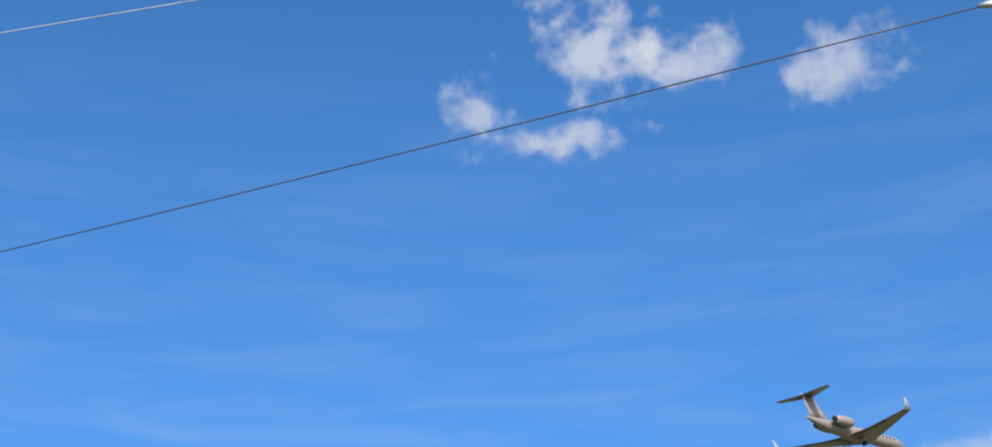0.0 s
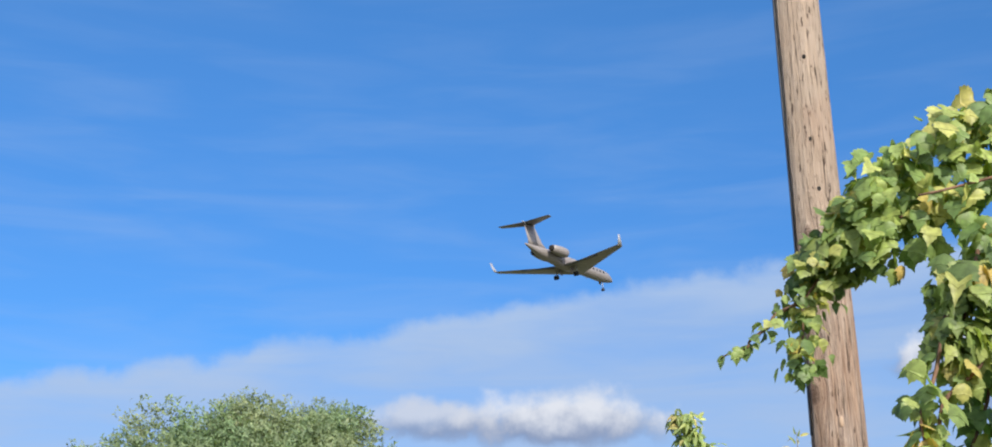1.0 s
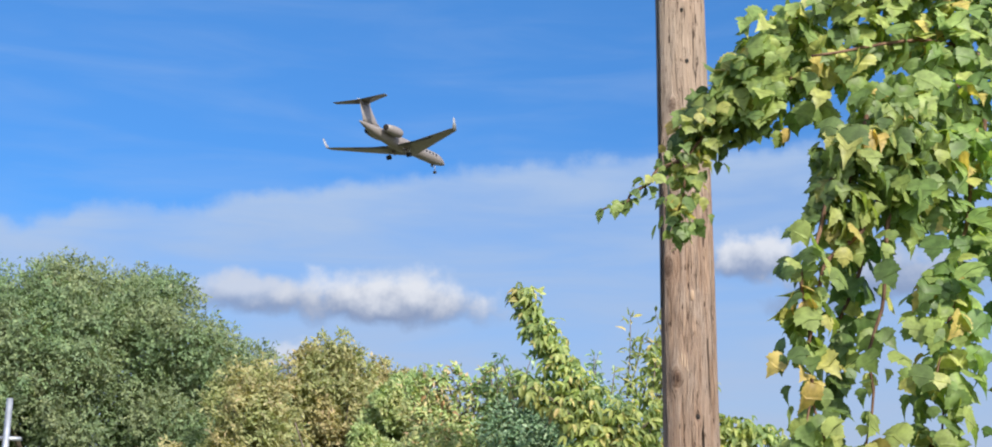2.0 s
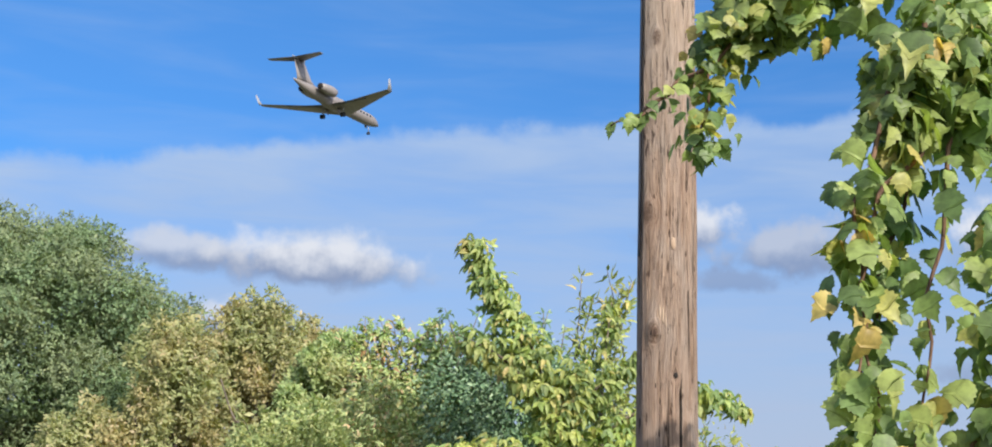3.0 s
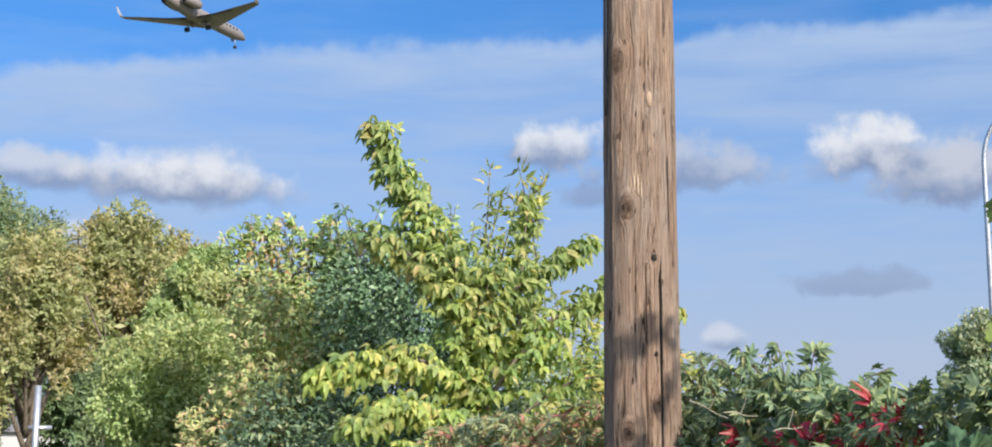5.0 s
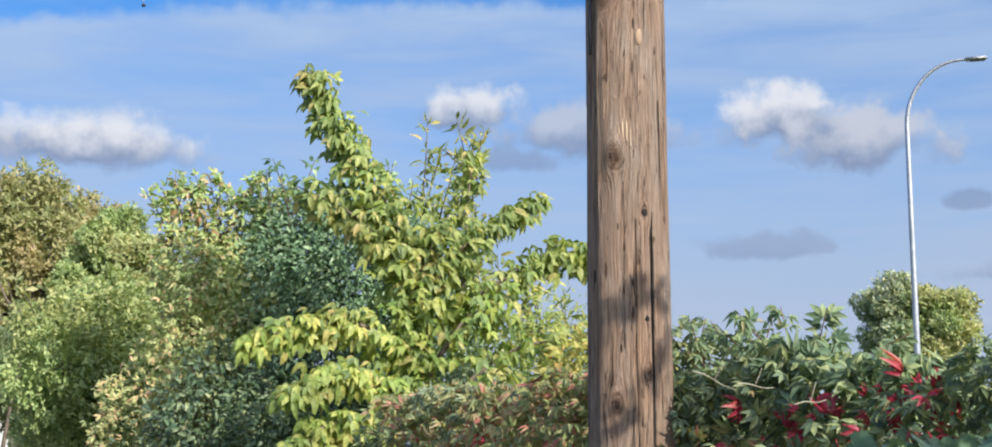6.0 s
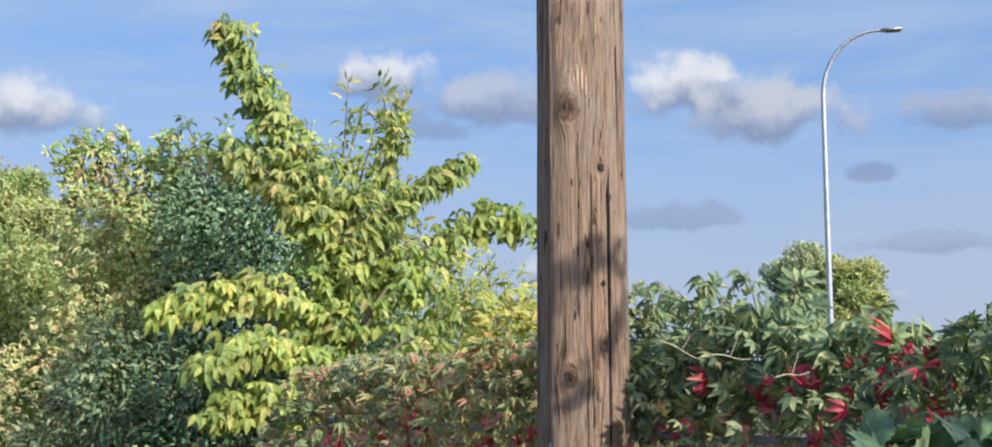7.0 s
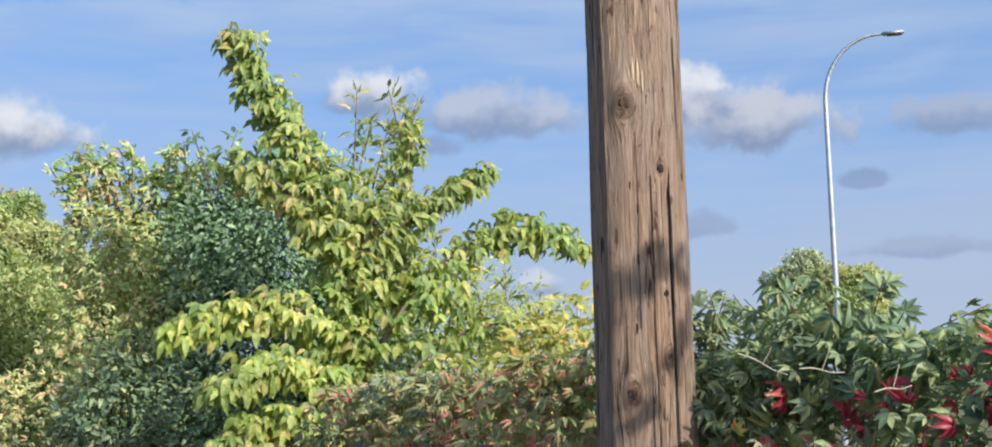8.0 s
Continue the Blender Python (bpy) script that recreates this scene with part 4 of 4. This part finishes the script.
def make_maple():
    """A young box-elder with layered drooping sprays."""
    base = np.array((3.75, 10.3, 0.0))
    root = empty("maple_sapling", "yellow-green young maple with layered drooping leaf sprays", "tree", tuple(base))
    P, W, U = [], [], []

    def spray(line, count, spread):
        local = [tuple(np.array(p) - base) for p in line]
        part("branch", tube(curve(local, 6), taper(6 * (len(line) - 1) + 1, 0.018, 0.004), 6), BARK, root)
        p, d, w = along(local, count, spread)
        P.append(p)
        W.append(w * 0.35 + d * 0.5 + np.array((0, 0, -0.75)) + unit(count) * 0.35)
        U.append(d * 0.5 + np.array((-0.1, -0.6, 0.6)) + unit(count) * 0.35)

    spray([(3.75, 10.3, 1.2), (3.6, 10.25, 2.2), (3.42, 10.2, 2.95), (3.1, 10.2, 3.45), (2.84, 10.2, 3.91)], 510, 0.22)
    spray([(3.5, 10.2, 2.5), (3.3, 10.2, 3.05), (3.0, 10.2, 3.55)], 180, 0.22)
    spray([(3.7, 10.2, 1.9), (3.2, 10.0, 2.2), (2.8, 9.95, 2.2), (2.38, 9.9, 2.08)], 330, 0.15)
    spray([(3.6, 10.1, 1.7), (3.05, 9.85, 1.9), (2.58, 9.75, 1.76)], 280, 0.15)
    spray([(3.5, 10.0, 1.45), (3.0, 9.8, 1.6), (2.65, 9.75, 1.48)], 260, 0.16)
    spray([(3.5, 10.2, 2.6), (3.1, 10.1, 2.95), (2.75, 10.15, 3.12)], 120, 0.16)
    spray([(3.6, 10.2, 2.5), (4.0, 10.1, 2.85), (4.47, 10.1, 3.14)], 220, 0.14)
    spray([(3.7, 10.2, 2.2), (4.3, 10.0, 2.65), (4.7, 10.0, 2.75), (5.1, 10.0, 2.64)], 300, 0.16)
    spray([(3.75, 10.2, 1.7), (4.3, 10.1, 2.1), (4.95, 10.1, 2.15)], 110, 0.22)
    spray([(3.7, 10.1, 2.0), (3.9, 10.0, 2.3), (4.1, 9.95, 2.3)], 110, 0.28)
    spray([(3.5, 10.15, 2.2), (3.6, 10.1, 2.6), (3.75, 10.1, 2.95)], 210, 0.2)
    spray([(3.8, 10.1, 1.2), (4.0, 9.9, 1.6), (4.3, 9.8, 1.75)], 60, 0.34)
    spray([(3.4, 10.1, 1.0), (3.3, 9.9, 1.4), (3.2, 9.8, 1.5)], 25, 0.28)
    spray([(4.0, 10.4, 2.4), (4.1, 10.6, 3.0), (4.16, 10.6, 3.55)], 110, 0.13)
    spray([(4.3, 10.3, 1.4), (4.7, 10.3, 1.8), (5.2, 10.4, 1.9)], 70, 0.3)
    part("trunk", tube([(0, 0, -0.1), (0.02, 0, 0.7), (0, 0, 1.4)], [0.05, 0.04, 0.03], 8), BARK, root)
    P, W, U = (np.concatenate(a) for a in (P, W, U))
    order = np.argsort(P[:, 1] + 0.25 * RNG.random(len(P)))
    S = 0.08 * (0.7 + 0.6 * RNG.random(len(P)))
    green = P[:, 2] + 0.5 * RNG.normal(size=len(P)) > 2.45
    for mask, mat in ((green, GREENMAPLE), (~green, MAPLE)):
        pick = order[mask[order]]
        foliage("crown", root, MAPLE_LEAF, P[pick], W[pick], U[pick], S[pick], mat, 150)


make_maple()


def shrub(name, label, base, blobs, count, shape, size, mat, shoots=(), droop=0.2, shoot_leaves=26):
    """A many-stemmed shrub: stems, leaves in uneven lumps and slim upright shoots out of the top."""
    root = empty(name, label, "shrub", base)
    b = np.array(base, float)
    local = [(x - b[0], y - b[1], z - b[2], rx, ry, rz) for x, y, z, rx, ry, rz in blobs]
    for i, (x, y, z, *_r) in enumerate(local[:9]):
        pts = curve([(0.1 * math.sin(i), 0.1 * math.cos(i), -0.05), (x * 0.4, y * 0.4, z * 0.55), (x, y, z)], 4)
        part("stem", tube(pts, taper(len(pts), 0.03, 0.006), 6), BARK, root)
    p, d = clumps(local, count, 0.45)
    p[:, 2] = np.maximum(p[:, 2], 0.05)
    W = [d + unit(count) * 0.8 + np.array((0, 0, -droop))]
    U = [d * 0.4 + unit(count) * 0.55 + SUNWAY * 0.8]
    P = [p]
    for (x, y, z), (tx, ty, tz) in shoots:
        a, c = np.array((x, y, z)) - b, np.array((tx, ty, tz)) - b
        part("shoot", tube([tuple(a), tuple((a + c) / 2 + 0.02), tuple(c)], [0.008, 0.006, 0.003], 5), BARK, root)
        q, e, w = along([tuple(a), tuple((a + c) / 2 + 0.02), tuple(c)], shoot_leaves, 0.075)
        P.append(q)
        W.append(e + w * 0.5 + np.array((0, 0, -0.1)))
        U.append(unit(shoot_leaves) * 0.6 + SUNWAY * 0.8)
    P, W, U = (np.concatenate(a) for a in (P, W, U))
    sizes = size * (0.6 + 0.8 * RNG.random(len(P)))
    sizes[count:] *= 1.45
    ob = new("crown", leaves_mesh("crown", shape, P, W, U, sizes, mat))
    ob.parent = root
    return root


def tops(blobs, count, reach, lean=0.12):
    out = []
    for i in range(count):
        x, y, z, rx, ry, rz = blobs[i % len(blobs)]
        a = (RNG.random() - 0.5) * 1.6 * rx
        out.append(((x + a, y, z + rz * 0.5), (x + a + lean * (RNG.random() - 0.5) * 4, y - 0.1, z + rz * 0.8 + reach * (0.6 + 0.6 * RNG.random()))))
    return out


silver = [(3.45, 11.6, 2.7, 0.55, 0.6, 0.65), (3.75, 11.7, 2.75, 0.5, 0.5, 0.6), (3.1, 11.7, 2.65, 0.4, 0.4, 0.55), (4.15, 11.6, 2.2, 0.5, 0.5, 0.6), (3.4, 11.5, 2.0, 0.6, 0.5, 0.6), (3.9, 11.7, 1.0, 0.5, 0.5, 1.0)]
shrub("silver_shrub", "grey-green shrub with small glossy leaves behind the maple", (3.6, 11.6, 0), silver, 32000, OVATE, 0.042, SILVER, tops(silver[:3], 18, 0.35), shoot_leaves=30)
# the shrub's lower half, given darker leaves in place of shade
deep = [(3.1, 11.4, 1.6, 0.6, 0.6, 0.7), (3.6, 11.3, 1.3, 0.7, 0.6, 0.8), (4.5, 11.4, 1.4, 0.6, 0.5, 0.7), (3.3, 11.5, 0.7, 1.0, 0.7, 0.7),
        (2.55, 11.6, 1.55, 0.5, 0.45, 0.6), (2.25, 11.7, 0.95, 0.5, 0.45, 0.7), (2.8, 11.4, 0.9, 0.6, 0.5, 0.8)]
shrub("shaded_lower_shrub", "dense lower part of the grey-green shrub, shade put into its leaf colour", (3.1, 11.5, 0), deep, 22000, OVATE, 0.05, SHADED_LEAF)
reddish = [(2.38, 12.0, 2.7, 0.28, 0.35, 0.4), (2.68, 12.0, 2.65, 0.3, 0.35, 0.45), (2.98, 11.9, 2.6, 0.33, 0.35, 0.45), (2.55, 12.0, 2.15, 0.42, 0.45, 0.55),
           (2.95, 11.8, 2.1, 0.36, 0.4, 0.55), (2.1, 12.3, 1.5, 0.4, 0.4, 0.6), (2.3, 12.3, 0.7, 0.7, 0.5, 0.7)]
pale = shrub("pale_shrub", "pale green shrub tinged tan and orange at its top", (2.55, 12.0, 0), reddish, 8500, MAPLE_LEAF, 0.04, PALE, tops(reddish[:3], 24, 0.42, 0.16), shoot_leaves=36)
for x, z in ((2.4, 3.4), (2.55, 3.44), (2.3, 3.36), (2.47, 3.28)):
    line = [(x - 2.5, 0.0, z - 0.5), (x - 2.53, -0.05, z - 0.25), (x - 2.58, -0.05, z)]
    part("shoot", tube(curve(line, 4), taper(9, 0.006, 0.002), 5), STEM, pale)
    p, d, w = along(line, 22, 0.09)
    ob = new("tinted_leaves", leaves_mesh("tinted_leaves", OVATE, p, d + w * 0.4 + np.array((0, 0, -0.4)), unit(22) * 0.6 + SUNWAY, 0.06 + 0.03 * RNG.random(22), RUST))
    ob.parent = pale
    tagged(ob, "rusty orange young leaves")
leftmass = [(2.1, 14.0, 2.3, 0.5, 0.5, 0.6), (1.65, 14.0, 2.15, 0.5, 0.5, 0.6), (1.95, 14.4, 1.3, 0.6, 0.6, 1.05), (2.3, 14.2, 1.5, 0.5, 0.5, 0.9), (1.7, 14.1, 0.7, 0.6, 0.6, 0.7)]
shrub("mixed_shrub", "broad mid-green shrub with pale new leaves", (2.0, 14.3, 0), leftmass, 17000, FAR_TUFT, 0.05, LIME, tops(leftmass[:2], 6, 0.2))
behind = [(4.5, 12.2, 1.9, 0.7, 0.6, 0.9), (5.2, 12.4, 1.6, 0.7, 0.6, 0.9), (4.55, 12.3, 2.95, 0.4, 0.4, 0.65), (5.8, 12.4, 1.2, 0.7, 0.6, 0.8), (4.9, 12.1, 0.9, 1.0, 0.6, 0.9), (5.8, 12.3, 2.1, 0.6, 0.5, 0.55), (5.2, 12.3, 2.4, 0.5, 0.5, 0.5)]
shrub("slim_shrub", "feathery green shrub with slim upright shoots", (4.7, 12.2, 0), behind, 10000, SLIM, 0.075, GREENMAPLE, tops(behind[:3], 26, 0.6), shoot_leaves=40)
gold = [(4.5, 9.5, 1.88, 0.32, 0.3, 0.32), (4.8, 9.6, 1.9, 0.42, 0.3, 0.42), (4.2, 9.45, 1.6, 0.4, 0.3, 0.35), (4.6, 9.3, 1.3, 0.45, 0.3, 0.4), (4.5, 9.3, 0.7, 0.6, 0.4, 0.6)]
shrub("golden_shrub", "low shrub turning yellow by the fence", (4.5, 9.4, 0), gold, 3000, OVATE, 0.07, GOLD)


# ---- fence and creeper ----
FENCE = [(3.55, 2.6), (3.36, 4.4), (3.24, 6.2), (3.15, 7.6), (3.08, 8.9)]


def make_fence():
    root = empty("wire_fence", "galvanised wire fence overgrown with creeper", "fence", (FENCE[0][0], FENCE[0][1], 0))
    o = Vector((FENCE[0][0], FENCE[0][1], 0))
    for x, y in FENCE:
        post = part("post", tube([Vector((x, y, -0.1)) - o, Vector((x, y, 1.5)) - o], 0.025, 10), STEEL, root)
        part("cap", tube([Vector((x, y, 1.5)) - o, Vector((x, y, 1.53)) - o], [0.03, 0.015], 10), STEEL, post)
    for z in (1.46, 0.12):
        part("rail", tube([Vector((x, y, z)) - o for x, y in FENCE], 0.017, 10), STEEL, root)
    bm = bmesh.new()
    for (x0, y0), (x1, y1) in zip(FENCE, FENCE[1:]):
        a, b = Vector((x0, y0, 0)) - o, Vector((x1, y1, 0)) - o
        n = int((b - a).length / 0.06)
        for i in range(-24, n):
            for rise in (1, -1):
                t0, t1 = max(0, i / n), min(1, (i + 24) / n)
                z0, z1 = (max(0, i) - i) / 24 * 1.44, (min(n, i + 24) - i) / 24 * 1.44
                if rise < 0:
                    z0, z1 = 1.44 - z0, 1.44 - z1
                p, q = a.lerp(b, t0) + Vector((0, 0, 0.12 + z0)), a.lerp(b, t1) + Vector((0, 0, 0.12 + z1))
                if (q - p).length > 0.05:
                    tube([p, q], 0.0016, 3, bm, caps=False)
    tagged(part("chain_link", bm, STEEL, root), kind="stuff")


make_fence()


def fence_line(t):
    pts = np.array(FENCE)
    cum = np.concatenate([[0], np.cumsum(np.linalg.norm(np.diff(pts, axis=0), axis=1))])
    s = t * cum[-1]
    return np.stack([np.interp(s, cum, pts[:, 0]), np.interp(s, cum, pts[:, 1])], axis=-1)


def make_creeper():
    root = empty("virginia_creeper", "dark green creeper with red autumn leaves over the fence", "climbing plant", (3.3, 5.5, 0))
    o = np.array((3.3, 5.5, 0.0))
    n = 12000
    t = RNG.random(n)
    xy = fence_line(t)
    y = xy[:, 1]
    top = np.interp(y, [2.6, 4.4, 4.8, 5.0, 5.3, 5.45, 5.8, 5.95, 6.3, 6.9, 8, 9.4], [1.7, 1.77, 1.79, 1.8, 1.81, 1.8, 1.77, 1.75, 1.78, 1.76, 1.74, 1.72])
    top = top + 0.05 * np.sin(y * 9) * np.cos(y * 4.1)
    z = top * (1 - RNG.random(n) ** 1.8 * 0.95)
    deep = (RNG.random(n) - 0.68) * 0.85 * np.interp(z / top, [0, 0.7, 1], [1.0, 0.9, 0.35])
    P = np.column_stack([xy[:, 0] + deep, xy[:, 1] + 0.1 * (RNG.random(n) - 0.5), z]) - o
    out = np.column_stack([-np.ones(n), -0.6 * np.ones(n), 0.35 * np.ones(n)])
    W = unit(n) * 0.8 + np.array((-0.3, -0.15, -0.2))
    U = out * 0.4 + unit(n) * 0.75 + SUNWAY * 0.6
    S = 0.05 * (0.5 + 0.75 * RNG.random(n))
    spots = np.array([(3.05, 5.3, 1.54), (3.05, 5.05, 1.58), (3.2, 4.75, 1.62), (3.05, 4.8, 1.44), (3.05, 5.15, 1.42), (3.05, 5.6, 1.42), (3.05, 4.55, 1.56),
                      (3.0, 8.6, 1.45), (3.0, 7.5, 1.5), (3.0, 6.6, 1.45), (3.05, 4.95, 1.35), (3.0, 6.9, 1.3)])
    close = np.min(np.linalg.norm((P + o)[:, None] - spots[None], axis=2), axis=1)
    patch = np.array([noise.noise(Vector((a * 0.6, b * 2.4, c * 3.0))) for a, b, c in P + o]) + 0.25 * RNG.normal(size=n) * 0.6
    low = z / top
    red = ((close < 0.14) & (RNG.random(n) < 0.4)) | ((patch > 0.42) & (low < 0.85))
    bronze = ~red & (patch > np.where(y > 6.1, -0.45, -0.16)) & (low < np.where(y > 6.1, 2.0, 0.86))
    green = ~red & ~bronze
    near = np.argsort(P[:, 0] + 0.35 * np.abs(y - 5.4))
    for mask, mat, singles, name in ((green, CREEPER, 170, "green_foliage"), (bronze, BRONZE, 70, "bronze_foliage"), (red, RED, 60, "red_foliage")):
        pick = near[mask[near]]
        foliage(name, root, PALM_LEAF, P[pick], W[pick], U[pick], S[pick], mat, singles)
    for i in range(60):
        a = RNG.random() * 0.95
        x0, y0 = fence_line(a)
        x1, y1 = fence_line(min(1, a + 0.06 + 0.1 * RNG.random()))
        h = 0.9 + 0.6 * RNG.random()
        pts = curve([(x0 - 3.3, y0 - 5.5, 0.0), (x0 - 3.45 + 0.2 * RNG.random(), y0 - 5.5, h * 0.6), (x1 - 3.5 + 0.2 * RNG.random(), y1 - 5.5, h)], 5)
        part("stem", tube(pts, taper(len(pts), 0.007, 0.002), 5), STEM, root)
    for i in range(30):
        a = 0.4 + 0.3 * RNG.random() if i < 24 else 0.53 + 0.06 * RNG.random()
        x0, y0 = fence_line(a)
        h = float(np.interp(y0, [4.4, 4.9, 5.4, 5.8, 6.3, 7.0], [1.62, 1.66, 1.74, 1.73, 1.72, 1.66])) + 0.06 * RNG.random()
        tip = (x0 - 3.3 + 0.3 * (RNG.random() - 0.5), y0 - 5.5 + 0.4 * (RNG.random() - 0.5), h + 0.08 + 0.16 * RNG.random())
        line = [(x0 - 3.3, y0 - 5.5, h - 0.2), (x0 - 3.3, y0 - 5.5, h), tip]
        part("shoot", tube(curve(line, 4), taper(9, 0.004, 0.0015), 5), STEM, root)
        p, d, w = along(line, 22, 0.05)
        data = leaves_mesh("shoot_leaves", PALM_LEAF, p, d + w * 0.6, unit(22) * 0.4 + np.array((-0.3, -0.3, 0.7)), 0.034 + 0.026 * RNG.random(22), CREEPER)
        ob = new("shoot_leaves", data)
        ob.parent = root


make_creeper()


def make_dry_twig(a, b):
    """A pale dead vine twig lying in the creeper, thinning to its tip."""
    a, b = Vector(a), Vector(b)
    root = empty("dry_twig", "pale dry vine twig caught in the creeper", "twig", a, "dry twigs in the creeper")
    way = b - a
    pts = curve([(0, 0, 0), way * 0.35 + Vector((0, 0, 0.004)), way * 0.7 + Vector((0, 0, -0.003)), way], 4)
    stalk = part("stalk", tube(pts, taper(len(pts), 0.0021, 0.0012), 6), PALETWIG, root)
    pts = curve([way * 0.5, way * 0.62 + Vector((0, 0, 0.03)), way * 0.7 + Vector((0, 0, 0.055))], 3)
    part("side_twig", tube(pts, taper(len(pts), 0.0013, 0.0008), 5), PALETWIG, stalk)


for twig in (((2.78, 5.25, 1.755), (2.9, 5.2, 1.697)), ((2.775, 5.0, 1.707), (2.873, 4.95, 1.696)), ((2.87, 4.85, 1.646), (2.96, 4.82, 1.66))):
    make_dry_twig(*twig)


# ---- the grapevine hanging in front ----
def make_grapevine():
    root = empty("grapevine", "hanging wild grapevine with sunlit green and yellowing leaves", "climbing plant", (3.2, 2.9, 0))
    o = np.array((3.2, 2.9, 0.0))
    P, W, U, S = [], [], [], []

    def run(line, count, spread, size):
        local = [tuple(np.array(p) - o) for p in line]
        pts = curve(local, 6)
        part("stem", tube([p + Vector((0.012 * math.sin(i), 0.01 * math.cos(i * 1.7), 0)) for i, p in enumerate(pts)], taper(len(pts), 0.008, 0.0025), 6), STEM, root)
        p, d, w = along(local, count, spread)
        P.append(p)
        W.append(d * 0.5 + w * 0.25 + np.array((0, -0.1, -0.7)) + unit(count) * 0.5)
        U.append(d * 0.5 + np.array((-0.05, -0.6, 0.45)) + unit(count) * 0.75)
        S.append(size * (0.5 + 0.85 * RNG.random(count)))

    run([(3.1, 2.95, 3.33), (2.85, 2.88, 3.26), (2.55, 2.9, 3.18), (2.22, 3.0, 3.05), (2.0, 3.05, 2.92)], 585, 0.2, 0.059)
    run([(3.1, 3.0, 3.48), (2.85, 2.95, 3.42), (2.55, 2.9, 3.38), (2.3, 2.95, 3.27), (2.1, 3.0, 3.11)], 347, 0.15, 0.057)
    run([(2.6, 2.9, 3.36), (2.69, 2.88, 3.48), (2.75, 2.85, 3.57)], 78, 0.07, 0.051)
    run([(2.3, 3.0, 3.1), (2.08, 3.05, 2.99), (1.96, 3.05, 2.77), (1.93, 3.05, 2.58)], 261, 0.13, 0.035)
    run([(1.98, 3.05, 2.84), (1.86, 3.05, 2.76), (1.78, 3.05, 2.68), (1.69, 3.05, 2.63)], 26, 0.03, 0.034)
    run([(2.9, 2.85, 3.1), (2.6, 2.8, 2.95), (2.38, 2.72, 2.75), (2.32, 2.7, 2.5)], 302, 0.15, 0.058)
    run([(2.45, 2.75, 2.9), (2.27, 2.68, 2.6), (2.16, 2.62, 2.3), (2.17, 2.6, 2.0), (2.18, 2.6, 1.68)], 136, 0.1, 0.058)
    run([(2.4, 2.7, 2.55), (2.22, 2.64, 2.35), (2.16, 2.6, 2.1), (2.13, 2.6, 1.85)], 34, 0.06, 0.053)
    run([(2.9, 2.85, 3.0), (2.8, 2.8, 2.7), (2.68, 2.72, 2.4), (2.6, 2.7, 2.1), (2.56, 2.7, 1.75)], 284, 0.15, 0.062)
    run([(3.1, 2.9, 3.1), (3.05, 2.85, 2.7), (3.0, 2.8, 2.2), (2.95, 2.8, 1.7), (2.95, 2.8, 1.2)], 376, 0.22, 0.064)
    run([(3.2, 2.9, 2.8), (3.15, 2.9, 2.0), (3.15, 2.9, 1.2), (3.2, 2.9, 0.6)], 349, 0.24, 0.064)
    run([(2.55, 2.73, 2.75), (2.46, 2.71, 2.45), (2.38, 2.68, 2.1), (2.31, 2.66, 1.72)], 49, 0.085, 0.056)
    run([(2.72, 3.0, 2.95), (2.56, 3.02, 2.6), (2.44, 3.02, 2.25), (2.37, 3.02, 1.95), (2.35, 3.02, 1.65)], 194, 0.09, 0.064)
    run([(2.75, 2.8, 2.9), (2.62, 2.75, 2.75), (2.5, 2.72, 2.6)], 172, 0.16, 0.062)
    run([(2.56, 2.7, 1.9), (2.48, 2.7, 1.75), (2.42, 2.7, 1.55)], 43, 0.1, 0.058)
    # two unseen runs, added to cast the leaf shadows on the pole
    run([(3.1, 2.95, 3.4), (3.5, 2.9, 3.7), (3.78, 2.85, 3.86), (3.96, 2.8, 3.84)], 41, 0.1, 0.070)
    run([(4.0, 2.85, 3.8), (3.87, 2.9, 3.62), (3.79, 2.9, 3.48), (3.69, 2.9, 3.36)], 26, 0.045, 0.045)
    part("stem", tube(curve([(0.15, 0.1, -0.05), (0.2, 0.08, 1.2), (0.12, 0.05, 2.4), (0.1, 0.05, 3.35)], 6), taper(19, 0.03, 0.016), 9), STEM, root, "thick woody vine stem")
    part("stem", tube(curve([(0.1, 0.05, 3.0), (-0.4, -0.05, 3.2), (-0.9, -0.1, 3.1)], 6), taper(13, 0.009, 0.004), 8), STEM, root)
    P, W, U, S = (np.concatenate(a) for a in (P, W, U, S))
    order = np.argsort(P[:, 0] + 0.5 * RNG.random(len(P)))
    for i, kind in enumerate(GRAPE_LEAVES):
        pick = order[i::3]
        foliage("leaf_mass", root, kind, P[pick], W[pick], U[pick], S[pick], GRAPE, 100)
    # low runs near the fence, their shade put into the leaf colour
    P, W, U, S = [], [], [], []
    run([(3.25, 3.3, 0.9), (2.95, 3.7, 1.3), (2.68, 3.95, 1.47), (2.44, 4.02, 1.48)], 170, 0.13, 0.085)
    run([(3.2, 3.1, 0.8), (3.05, 3.5, 1.3), (2.9, 3.85, 1.5), (2.75, 4.05, 1.52)], 150, 0.14, 0.085)
    P, W, U, S = (np.concatenate(a) for a in (P, W, U, S))
    foliage("low_leaf_mass", root, GRAPE_LEAVES[0], P, W, U, S, SHADED_GRAPE, 60)


make_grapevine()
